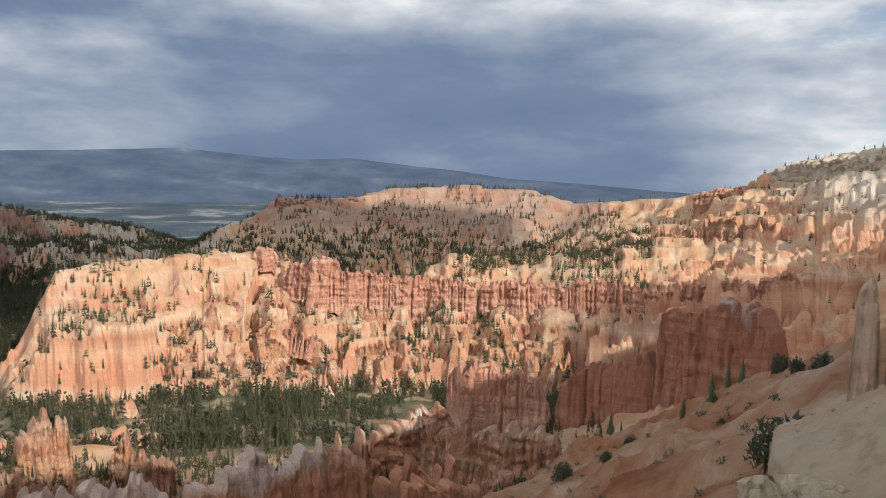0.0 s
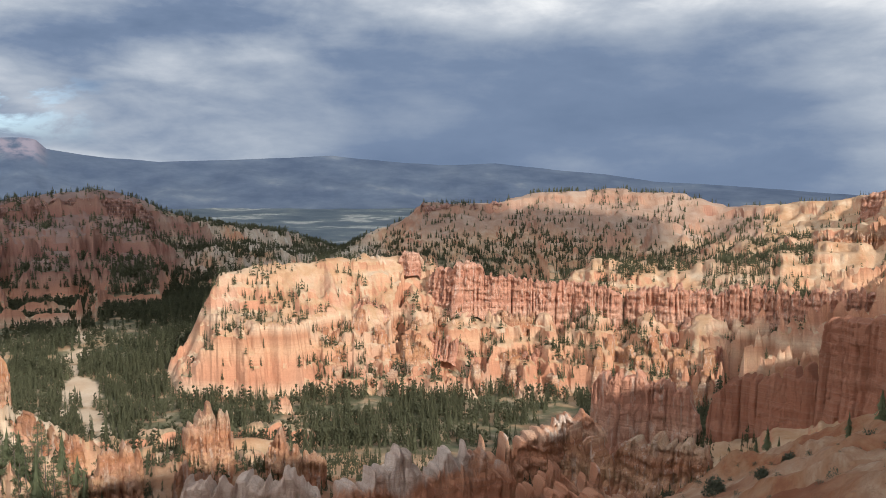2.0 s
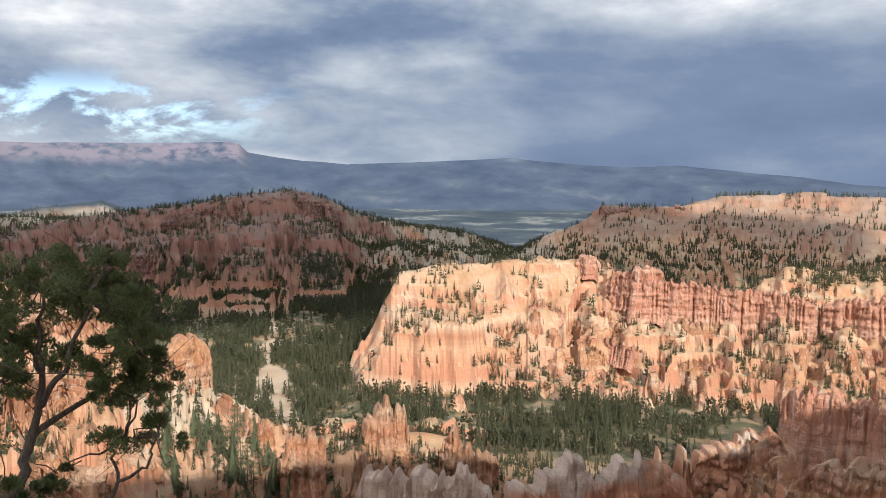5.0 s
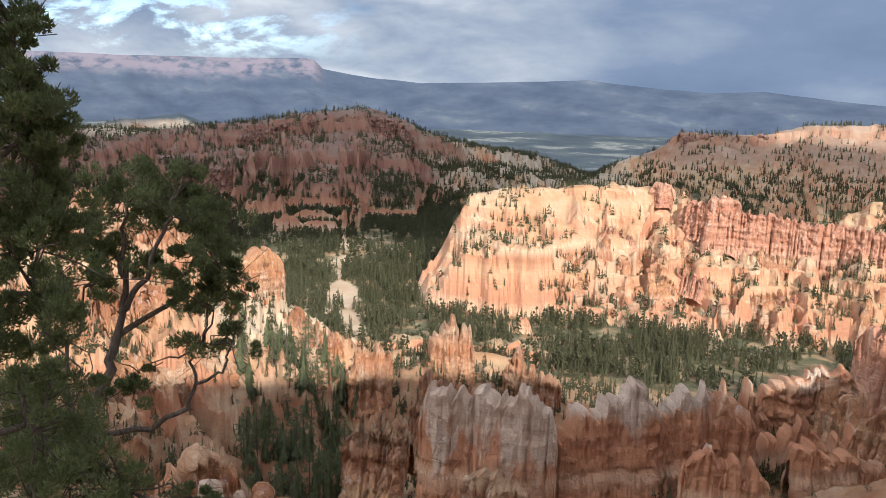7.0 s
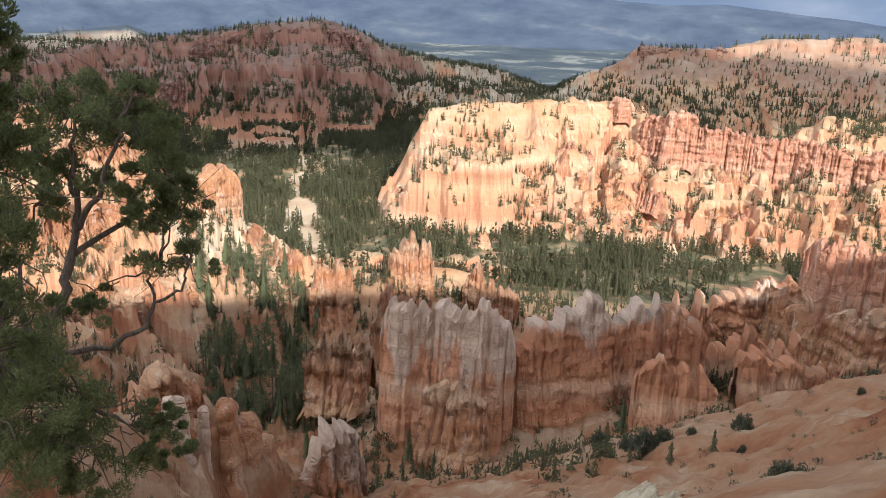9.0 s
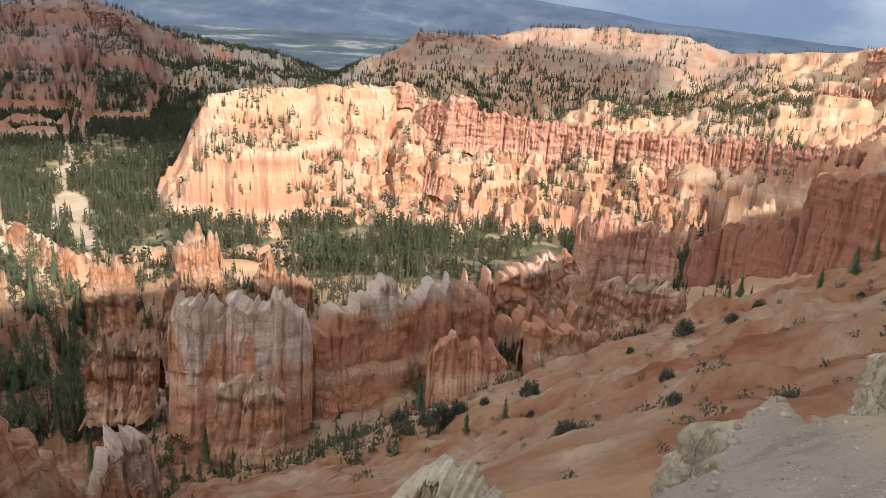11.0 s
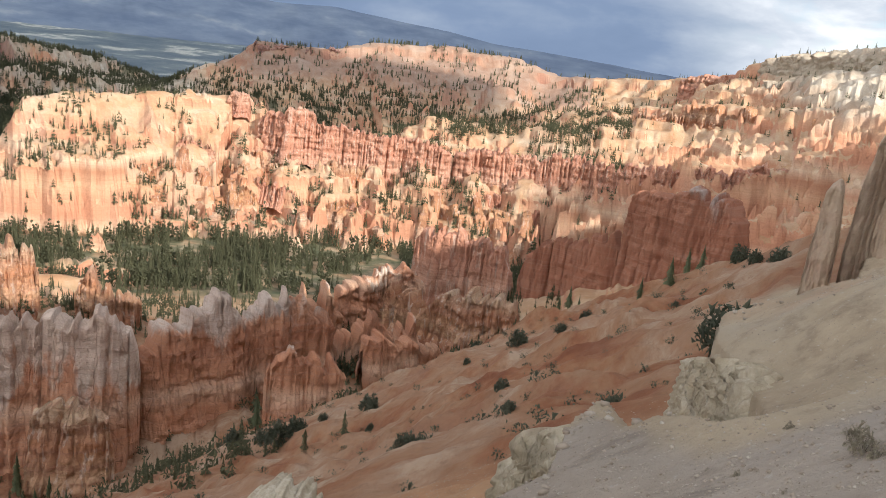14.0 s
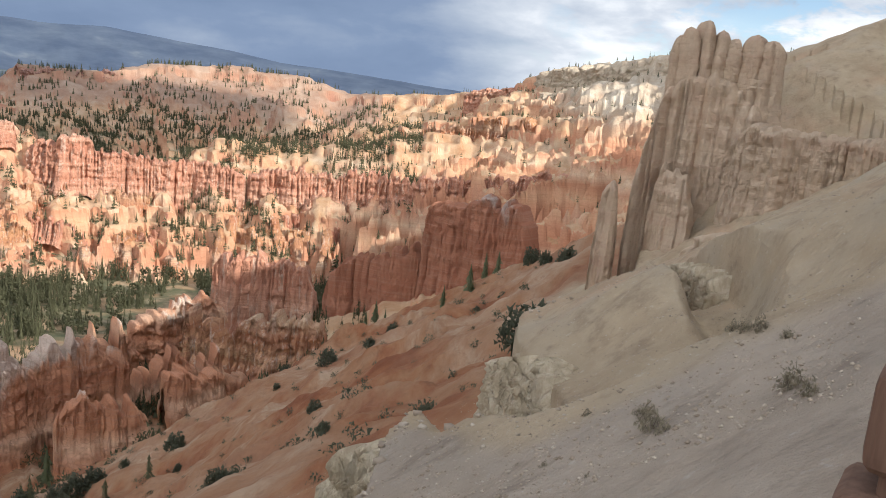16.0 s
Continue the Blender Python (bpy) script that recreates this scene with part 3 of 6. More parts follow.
def height(x, y):
    shape = np.shape(x)
    x, y = np.atleast_1d(np.asarray(x, float)), np.atleast_1d(np.asarray(y, float))
    r = np.hypot(x, y)
    h = np.interp(r, (0, 120, 190, 250, 330, 460, 600, 900, 1500, 2200, 3200, 4800), (-100, -104, -113, -115, -124, -147, -156, -158, -150, -160, -150, -78))
    h = h + (fbm(x / 60, y / 60, 4, 2) - 0.5) * np.clip(r / 60, 0, 10) * 0.9
    parts = (
        ridge(x, y, MAIN_CREST, ((0, 0), (8, 4), (30, 24), (44, 34), (54, 38), (70, 56), (110, 86), (150, 102)), 0.48, 40, 3, 5) - 14 * np.maximum(0, np.degrees(np.arctan2(-x, y)) - 24.0 - 1.8 * fbm(x / 26, y / 26, 3, 33)),
        ribs(x, y, r),
        ridge(x, y, BACK_RISE, ((0, 0), (30, 8), (90, 40), (200, 80)), 0.15, 70, 14, 9),
        ridge(x, y, RIGHT_MESA, ((0, 0), (22, 3), (34, 20), (130, 58), (260, 98), (400, 125)), 0.4, 80, 5, 6),
        ridge(x, y, RIM_WALL, ((0, 0), (12, 1), (24, 26), (70, 46), (90, 62), (150, 100), (210, 140)), 0.35, 50, 6, 9),
        ridge(x, y, RED_STEP, ((0, 0), (20, 3), (34, 22), (110, 50), (190, 90)), 0.45, 40, 7, 8),
        ridge(x, y, LOW_STEP, ((0, 0), (12, 3), (20, 26), (50, 46), (95, 80)), 0.45, 34, 8, 8),
        ridge(x, y, LEFT_MESA, ((0, 0), (30, 8), (50, 36), (130, 66), (150, 88), (260, 130), (330, 160)), 0.55, 48, 10, 12),
        ridge(x, y, GREY_HILLS, ((0, 0), (60, 20), (240, 80)), 0.5, 70, 11, 6),
        ridge(x, y, CREAM_KNOLL, ((0, 0), (60, 6), (80, 26), (260, 80)), 0.3, 60, 12, 5),
        ridge(x, y, PEAK_KNOLL, ((0, 0), (100, 40), (300, 100)), 0.3, 90, 13, 5),
        ridge(x, y, HOODOO_HILL, ((0, 0), (6, 3), (18, 20), (56, 42), (100, 66)), 0.45, 16, 15, 6),
        ridge(x, y, NUB_HILL, ((0, 0), (10, 3), (40, 18), (90, 36)), 0.5, 24, 16, 5),
        ridge(x, y, FIN_FOOT, ((0, 0), (8, 2), (60, 26), (120, 50)), 0.4, 22, 17, 4),
        ridge(x, y, WALL_FOOT, ((0, 0), (8, 1), (50, 22), (120, 50)), 0.4, 20, 18, 4),
        ridge(x, y, TOWER_SPUR, ((0, 0), (4, 1.5), (34, 18), (60, 40)), 0.06, 14, 19, 1.6) - 30 * smooth(66.0 - r, 0, 2.0) - 60 * smooth(np.degrees(np.arctan2(-x, y)), -31.5, -29),
        ridge(x, y, ROCK_MASS, ((0, 0), (4, 1), (9, 12), (24, 28), (50, 52)), 0.5, 9, 20, 4),
        slope_plane(x, y),
    )
    low = h
    hx, hy = flat_xy(36.5, 262)
    hollow = 16 * np.exp(-((x - hx) ** 2 + (y - hy) ** 2) / 42 ** 2)
    for p in parts:
        h = np.maximum(h, p)
    h = h - hollow
    # weathering: knife-edged rills, then hard beds that stand out as steps
    wild = smooth(h - low, 2, 12) * smooth(r, 190, 260) * (1 - smooth(r, 1700, 2000))
    left = np.degrees(np.arctan2(-x, y))
    wild = np.maximum(wild, 0.75 * smooth(left, 6, 14) * smooth(r, 75, 120) * (1 - smooth(r, 230, 270)) * smooth(h - slope_plane(x, y), 1, 8))
    size = np.clip(r / 700, 0.28, 2.0)
    crag = ridged(x / (17 * size), y / (17 * size), 4, 120) ** 2 - 0.45 + 0.5 * (ridged(x / (6 * size), y / (6 * size), 3, 124) - 0.6)
    calm = smooth(r, 500, 540) * (1 - smooth(r, 800, 830))
    wild = wild * (1 - calm * (0.15 + 0.2 * smooth(left, 5, 10)) * (0.2 + 0.8 * smooth(h, -112, -98)))
    crag = crag + 0.55 * smooth(r, 520, 560) * (1 - smooth(r, 780, 840)) * (ridged(x / 8.5, y / 8.5, 2, 130) ** 2 - 0.4)
    h = h + wild * crag * np.interp(r, (120, 250, 560, 760, 900, 1100, 1400), (15, 11, 8.5, 8.5, 6, 4, 3)) * size * (0.35 + 1.1 * fbm(x / 70, y / 70, 2, 126))
    bed = 10.0
    q = (h + 6 * fbm(x / 90, y / 90, 2, 127)) / bed
    f = q - np.floor(q)
    step = f ** 2.6 / (f ** 2.6 + (1 - f) ** 2.6)
    out = h + (step - f) * bed * wild * smooth(fbm(x / 50, y / 50, 3, 128), 0.30, 0.55) * np.interp(r, (240, 330, 560, 800, 900), (0.2, 0.5, 0.85, 0.85, 0.8))
    return out.reshape(shape)


def spot(az, r, sink=0.0):
    x, y = flat_xy(az, r)
    return float(x), float(y), float(height(x, y)) - sink


def mesh_of(name, verts, faces, mat, smooth=True):
    me = bpy.data.meshes.new(name)
    me.from_pydata(verts, [], faces)
    me.materials.append(mat)
    if smooth:
        me.shade_smooth()
    return me


def part(name, me, parent, label=""):
    """Links a mesh as one object under a thing."""
    ob = new(name, me)
    ob.parent = parent
    if label:
        ob["label"] = label
    return ob


def grid_faces(rows, cols, wrap=False):
    i, j = np.meshgrid(np.arange(rows - 1), np.arange(cols if wrap else cols - 1), indexing="ij")
    k = (j + 1) % cols
    return np.stack([i * cols + j, i * cols + k, (i + 1) * cols + k, (i + 1) * cols + j], -1).reshape(-1, 4)


def fast_mesh(name, verts, quads, mat, smooth=True):
    me = bpy.data.meshes.new(name)
    verts, quads = np.asarray(verts, np.float32), np.asarray(quads, np.int32)
    me.vertices.add(len(verts))
    me.vertices.foreach_set("co", verts.ravel())
    size = quads.shape[1]
    me.loops.add(quads.size)
    me.loops.foreach_set("vertex_index", quads.ravel())
    me.polygons.add(len(quads))
    me.polygons.foreach_set("loop_start", np.arange(0, quads.size, size, dtype=np.int32))
    me.update(calc_edges=True)
    me.materials.append(mat)
    if smooth:
        me.shade_smooth()
    return me


def layers(x, y, z):
    """Kinds of soil: pale badland, red bed darkened for shade, forest floor, stream sand, rim sand, open plain tinted
    for haze.
    """
    r, a = np.hypot(x, y), np.degrees(np.arctan2(-x, y))
    n1, n2 = fbm(x / 40, y / 40, 4, 60), fbm(x / 12, y / 12, 3, 61)
    dw = nearest(x, y, WASH)[0]
    wash = smooth(-dw + 12 + 30 * (n1 - 0.5) + 24 * (n2 - 0.5), 0, 5) * (r < 950)
    dt = nearest(x, y, TRAIL)[0]
    wash = np.maximum(wash, smooth(-dt, -4.0, -2.0) * 0.4)
    floor = smooth(-z + 14 * (n1 - 0.5), 134, 142) * (r > 230)
    band = np.maximum(smooth(-z + 30 * (n1 - 0.5), 96, 124) * (r > 1000), 0.8 * smooth(a, 22.5, 24) * (1 - smooth(a, 28.5, 30)) * (r > 1150) * (r < 1640))
    forest = np.clip(np.maximum(floor, band) * (0.35 + 0.65 * smooth(n2, 0.3, 0.55)), 0, 1)
    forest = np.maximum(forest, smooth(-z, 98, 106) * (r > 225) * (r < 480) * (a > 30) * 0.8 * smooth(n2, 0.3, 0.5))
    grey = np.maximum(smooth(a, 13, 15) * (1 - smooth(a + 14 * (n1 - 0.5), 24.5, 30.0)) * (r > 1250), (a > 42) * (r > 1750))
    pale = grey * smooth(n1, 0.30, 0.5)
    pale = np.maximum(pale, smooth(-a, 21.5, 25.5) * (r > 700) * smooth(z + 40 * (n1 - 0.5), -30, -6))
    pale = np.maximum(pale, 0.22 * smooth(n1, 0.55, 0.7) * (r > 480) * (r < 1000))
    pale = np.maximum(pale, 0.22 * smooth(n1, 0.5, 0.64) * (r > 1300) * (a < 13) * (a > -12))
    # where the mesa ground takes the shade-darkened red
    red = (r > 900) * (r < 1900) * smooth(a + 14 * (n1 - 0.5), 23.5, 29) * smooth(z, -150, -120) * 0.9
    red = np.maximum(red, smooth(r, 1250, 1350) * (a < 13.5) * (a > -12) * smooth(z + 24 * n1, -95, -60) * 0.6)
    near = slope_plane(x, y) >= z - 0.05
    spur = (nearest(x, y, TOWER_SPUR)[0] < 40) & (a < -29)
    slope = np.where(near | (r < 240), smooth(r, 24, 34), 0.0) * (r < 420)
    slope = np.maximum(slope, 0.8 * (a > -4) * (a < 31) * (r > 200) * (1 - smooth(r, 340, 385)))
    cream = np.where(near | spur, 1.0, 0.0) * (r < 140) * smooth(np.maximum(-beyond_scarp(x, y) + 3.5, -beyond_scarp(x, y, 0.8) + 1.0) + 4 * (n2 - 0.5), 0.0, 2.0)
    cream = np.maximum(cream, smooth(-nearest(x, y, TOWER_SPUR)[0], -13, -7) * (r < 110))
    cream = np.maximum(cream, smooth(-r, -11, -8) * smooth(-a, 6, 12))
    edge = r - np.interp(a, (-48, -42, -36, -31, -25, -21, -16, -13.5), (8.2, 7.8, 7.6, 7.2, 7.2, 7.9, 10.2, 9))
    close = smooth(-edge - 0.4 + 1.2 * (n2 - 0.5), 0.0, 0.8)
    # sets in with distance from the camera, as the painted haze does
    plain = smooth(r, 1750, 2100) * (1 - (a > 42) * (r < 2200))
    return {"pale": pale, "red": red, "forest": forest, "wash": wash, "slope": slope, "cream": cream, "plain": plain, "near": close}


def build_ground():
    az = np.radians(np.concatenate([np.arange(-56, 60, 0.145), np.arange(60, 304, 2.0)]))
    rr = [0.0, 0.6]
    while rr[-1] < 4900:
        rr.append(rr[-1] * np.interp(rr[-1], (1, 6, 60, 200, 480, 520, 780, 830, 1600, 1800), (1.05, 1.013, 1.012, 1.008, 1.008, 1.0048, 1.0048, 1.0075, 1.0075, 1.02)))
    rr = np.array(rr)
    A, R = np.meshgrid(az, rr)
    X, Y = -np.sin(A) * R, np.cos(A) * R
    Z = height(X, Y)
    verts = np.stack([X, Y, Z], -1).reshape(-1, 3)
    faces = grid_faces(len(rr), len(az), True)
    me = fast_mesh("ground", verts, faces, GROUND)
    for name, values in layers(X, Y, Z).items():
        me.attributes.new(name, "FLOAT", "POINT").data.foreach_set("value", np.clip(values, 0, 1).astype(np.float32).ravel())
    # broken rock keeps its facets; sand and talus are smooth
    quad = verts[faces]
    across = np.cross(quad[:, 2] - quad[:, 0], quad[:, 3] - quad[:, 1])
    steep = np.abs(across[:, 2]) < 0.72 * np.linalg.norm(across, axis=1)
    far_off = np.hypot(quad[:, 0, 0], quad[:, 0, 1]) > 70
    me.polygons.foreach_set("use_smooth", ~(steep & far_off))
    ob = tagged(new("ground", me), "orange and cream eroded canyon land with talus slopes and forest floor", "ground", kind="structure")
    return ob


build_ground()


def build_far_range():
    """Mountains on the horizon, coloured blue to stand in for haze."""
    az = np.arange(-75, 80, 0.12)
    sky = np.interp(az, (-75, -30, -15.7, -10.3, -5, -1.9, 1.2, 5.8, 9.7, 13.4, 17.2, 21, 28.6, 32.4, 35.3, 35.9, 36.6, 43.8, 52, 60, 80), (-1.2, -1.0, -0.45, -0.05, 0.3, 0.8, 1.05, 1.5, 1.4, 1.65, 2.0, 1.75, 1.45, 1.77, 2.15, 2.7, 2.81, 2.61, 2.45, 2.2, 1.8))
    sky = sky + 0.16 * (fbm(az / 3.0, az * 0 + 4, 4, 70) - 0.5)
    rows = 26
    A = np.radians(az)[None, :]
    t = np.linspace(0, 1, rows)[:, None]
    R = 3900 + 900 * t + 0 * A
    crest = R[-1] * np.tan(np.radians(sky))[None, :]
    foot = -125.0
    g = fbm(az[None, :] / 2.2, t * 3, 4, 71)
    Z = foot + (crest - foot) * np.clip(t ** 1.25 * (1 - 0.55 * (g - 0.35) * (1 - t) * 2), 0, 1)
    cliff = smooth(az, 35.0, 36.0)[None, :] * smooth(t, 0.72, 0.86)
    X, Y = -np.sin(A) * R, np.cos(A) * R
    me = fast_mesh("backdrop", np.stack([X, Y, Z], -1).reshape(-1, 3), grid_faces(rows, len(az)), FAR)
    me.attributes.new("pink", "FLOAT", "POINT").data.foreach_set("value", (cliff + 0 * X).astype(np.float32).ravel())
    tagged(new("backdrop", me), "distant mountain range tinted haze blue under storm clouds on the horizon", "mountains", kind="structure")


build_far_range()


# ------------------------------------------------------------------ rock walls, fins and hoodoos
def beds(z, seed=0):
    """How far hard and soft beds stand out, the same level in every wall."""
    return (vnoise(z / 3.1, z * 0 + 0.5, 80 + seed) - 0.5) * 1.0 + (vnoise(z / 1.05, z * 0 + 0.5, 81 + seed) - 0.5) * 0.55


def rock_wall(name, line, label, mat, thick=9.0, column=7.0, jag=7.0, step=0.8, rows=44, flare=1.0, sink=8.0, seed=0, rough=1.0, group="", drop=30.0, gap=0.26):
    """A fin of rock along a crest: columns with their own tops, joints between them, ledges along the beds."""
    rng = np.random.RandomState(100 + seed)
    pts = [(*flat_xy(a, r), z) for a, r, z in line]
    seg = [math.hypot(b[0] - a[0], b[1] - a[1]) for a, b in zip(pts, pts[1:])]
    along = np.concatenate([[0], np.cumsum(seg)])
    length = along[-1]
    u = np.arange(0, length + step, step)
    u = np.linspace(0, length, len(u))
    px, py, pz = (np.interp(u, along, [p[k] for p in pts]) for k in range(3))
    k = max(3, int(column * 1.5 / step)) | 1
    box = np.ones(k) / k
    padx, pady = np.pad(px, k // 2, mode="edge"), np.pad(py, k // 2, mode="edge")
    px, py = np.convolve(padx, box, "valid"), np.convolve(pady, box, "valid")
    meander = (fbm(u / (column * 2.2), u * 0 + seed, 3, 90) - 0.5) * thick * 0.8
    tx, ty = np.gradient(px), np.gradient(py)
    size = np.hypot(tx, ty) + 1e-9
    nx, ny = ty / size, -tx / size                       # to one side of the crest
    px, py = px + nx * meander, py + ny * meander
    # columns
    edges = [0.0]
    while edges[-1] < length:
        edges.append(edges[-1] + column * (0.35 + 2.2 * rng.rand() ** 1.6))
    edges = np.array(edges)
    c = np.clip(np.searchsorted(edges, u, side="right") - 1, 0, len(edges) - 2)
    local = 2 * (u - edges[c]) / (edges[c + 1] - edges[c]) - 1
    high = -jag * rng.rand(len(edges)) ** 1.5
    dep = rng.uniform(-0.28, 0.28, len(edges))
    blunt = rng.uniform(0.5, 1.0, len(edges))
    top = pz + high[c] - 0.40 * jag * blunt[c] * np.abs(local) ** 4 + 0.75 * jag * (fbm(u / (column * 0.30), u * 0 + 3, 4, 91 + seed) - 0.5)
    top = top + 0.85 * jag * (LATTICE[np.floor(u / (column * 0.33)).astype(int) & 255, (11 * seed) & 255] - 0.5)
    top = top + 0.5 * jag * (ridged(u / (column * 0.42), u * 0 + 7, 2, 98 + seed) ** 3 - 0.4)
    ends = np.clip(np.minimum(u, length - u) / (thick * 0.8), 0, 1) ** 0.5
    base = pz - drop
    base = np.minimum(base, top - 4)
    top = base + (top - base) * (0.75 + 0.25 * ends)
    v = np.concatenate([np.linspace(0, 0.9, rows - 8), 0.9 + 0.1 * np.sin(np.linspace(0.15, 1, 8) * math.pi / 2)])
    V = v[:, None]
    Zm = base[None, :] + (top - base)[None, :] * V
    joint = 1 - gap * np.abs(local) ** 8 * smooth(v, 0.05, 0.5)[:, None]
    body = (0.5 + dep[c] * 0.5)[None, :] + flare * (1 - V) ** 2.2
    body = np.maximum(body, 0.25)
    cap = np.sqrt(np.clip(1 - np.clip((Zm - top[None, :] + thick * 0.13) / (thick * 0.13), 0, 1) ** 2.4, 0.012, 1))
    taper = (1 - 0.30 * V) * cap * (0.3 + 0.7 * ends)[None, :]
    tall = (top - base)[None, :]
    sides = []
    for sgn, sd in ((1, 0), (-1, 40)):
        flute = (fbm(u[None, :] / (column * 0.5) + sd, Zm / 22, 4, 92 + seed, 0.6) - 0.5)
        butt = (ridged(u[None, :] / (column * 3.1) + sd, Zm / 120, 2, 93 + seed) - 0.5)
        bite = fbm(u[None, :] / (column * 0.7) + sd, Zm / 3.6, 4, 94 + seed, 0.6) - 0.5
        off = thick * (body * joint * taper) + rough * cap * (thick * 0.34 * flute + thick * 0.30 * (ridged(u[None, :] / (column * 0.16) + sd, Zm / 18, 2, 95 + seed) - 0.6) + thick * 0.5 * butt * (1 - 0.6 * V) + 0.26 * thick * bite + 0.15 * thick * beds(Zm + 2.5 * (fbm(u / 40, u * 0, 2, 5) - 0.5)[None, :], 0))
        line_at = np.abs(fbm(u[None, :] / (column * 0.75) + sd * 1.7, Zm / 220, 2, 97 + seed) - 0.5)
        off = off - cap * thick * 0.10 * np.exp(-(line_at / 0.022) ** 2)
        for w, hgt, amp, k in ((column * 0.62, column * 0.42, 0.16, 0), (column * 0.27, column * 0.2, 0.10, 60)):
            uu = u[None, :] + 0.9 * column * (fbm(Zm / (4 * hgt), u[None, :] / (6 * w), 2, 8) - 0.5)
            row = np.floor(Zm / hgt + 1.6 * fbm(uu / (3 * w), Zm / (7 * hgt), 2, 7))
            cell = np.floor(uu / w + 0.5 * (row % 2) + 0.7 * vnoise(row * 0.37, row * 0 + 2.0, 3))
            off = off + max(rough, 0.3) * cap * thick * amp * (LATTICE[(cell.astype(int) * 7 + sd + k) & 255, (row.astype(int) * 13 + seed) & 255] - 0.5)
        off = np.maximum(off, 0.04 * thick)
        sides.append((px[None, :] + sgn * nx[None, :] * off, py[None, :] + sgn * ny[None, :] * off))
    X = np.concatenate([sides[0][0], sides[1][0][::-1]])
    Y = np.concatenate([sides[0][1], sides[1][1][::-1]])
    Zt = np.concatenate([Zm, Zm[::-1]])
    full = np.stack([X, Y, Zt], -1)
    thing = tagged(new(name), label, "rock formation", group)
    mid = len(u) // 2
    foot = Vector((float(px[mid]), float(py[mid]), float(base[mid])))
    thing.location = foot
    cuts = [0] + [int(np.searchsorted(u, e)) for e in edges[1:-1]] + [len(u) - 1]
    for a, b in zip(cuts, cuts[1:]):
        if b - a < 1:
            continue
        piece = full[:, a:b + 1] - np.array(foot)
        part("pillar", fast_mesh("pillar", piece.reshape(-1, 3), grid_faces(2 * rows, b - a + 1), mat, False), thing)
    return thing


def hoodoo(name, az, r, top, wide, label, mat, seed=0, sink=4.0, tall=None, lean=0.0, group="", parent=None):
    """A single pillar: stacked hard and soft beds, knobbly, irregular in plan."""
    x, y, z0 = spot(az, r, sink)
    if tall:
        z0 = min(z0, top - tall)
    rows, cols = 46, 28
    t = np.linspace(0, 1, rows)[:, None]
    a = np.linspace(0, 2 * math.pi, cols, endpoint=False)[None, :]
    z = z0 + (top - z0) * (1 - (1 - t) ** 1.15)
    plan = 1 + 0.28 * np.cos(2 * a + seed) + 0.16 * np.cos(3 * a + 2 * seed) + 0.3 * (vnoise(2 + np.cos(a) * 1.7, 2 + np.sin(a) * 1.7, seed) - 0.5)
    crown = np.sqrt(np.clip(1 - np.clip((t - 0.84) / 0.16, 0, 1) ** 2.2, 0.004, 1))
    lump = LATTICE[np.floor(a * 4.3 + 0.5 * (np.floor(z / (0.45 * wide)) % 2)).astype(int) & 255, (np.floor(z / (0.45 * wide)).astype(int) + 31 * seed) & 255] - 0.5
    size = wide * 0.5 * plan * crown * (1.0 + 0.22 * lump + 1.1 * (1 - t) ** 3 + 0.45 * beds(z, 0) + 0.35 * (fbm(np.cos(a) * 2.1 + seed, z / (wide * 0.9), 3, seed + 2) - 0.5))
    X = x + np.cos(a) * size + lean * (z - z0)
    Y = y + np.sin(a) * size + 0.4 * lean * (z - z0)
    Z = z + wide * 0.12 * (vnoise(np.cos(a) * 2 + 5, np.sin(a) * 2 + seed, 3) - 0.5) * t
    full = np.stack([X, Y, Z], -1).reshape(-1, 3)
    if parent:
        return part(name, fast_mesh(name, full - np.array(parent.location), grid_faces(rows, cols, True), mat, False), parent)
    return tagged(new(name, fast_mesh(name, full, grid_faces(rows, cols, True), mat, False)), label, "rock formation", group)


# The sunlit wall along the crest of the middle ridge.
rock_wall("rock_wall", ((10.4, 702, -76), (9.6, 690, -69), (8.7, 684, -71), (8.1, 680, -62.5), (6.9, 680, -64), (6.2, 680, -72), (3.0, 680, -76), (0.0, 678, -79), (-3.2, 676, -80)), "sunlit red and orange limestone wall of fluted columns along a ridge", RED, 15, 8, 4.0, 0.7, 54, 0.5, 4, 1, 0.8, "walls of the middle ridge", 44, 0.2)
rock_wall("rock_wall", ((-3.0, 678, -81), (-7, 680, -80.5), (-11, 684, -78.5), (-15, 684, -78.5), (-18.5, 690, -75), (-22.3, 690, -69), (-27.5, 680, -58)), "banded orange limestone wall of fluted columns below the rim", RED, 16, 8, 6, 0.8, 50, 0.6, 4, 2, 0.8, "walls of the middle ridge", 48, 0.2)
rock_wall("rock_wall", ((12.7, 716, -62), (12.4, 714, -56.5), (11.2, 712, -56), (10.9, 712, -61)), "blocky red limestone outcrop crowning an orange ridge", RED, 14, 7, 2.5, 0.6, 36, 0.4, 4, 3, 0.8, "", 22)
rock_wall("rock_wall", ((16.6, 712, -65), (15.2, 716, -62.5), (13.4, 722, -62)), "row of small white and orange knobs along a ridge crest", CREAM, 7, 4, 5, 0.6, 30, 0.6, 4, 61, 1.0, "", 14)
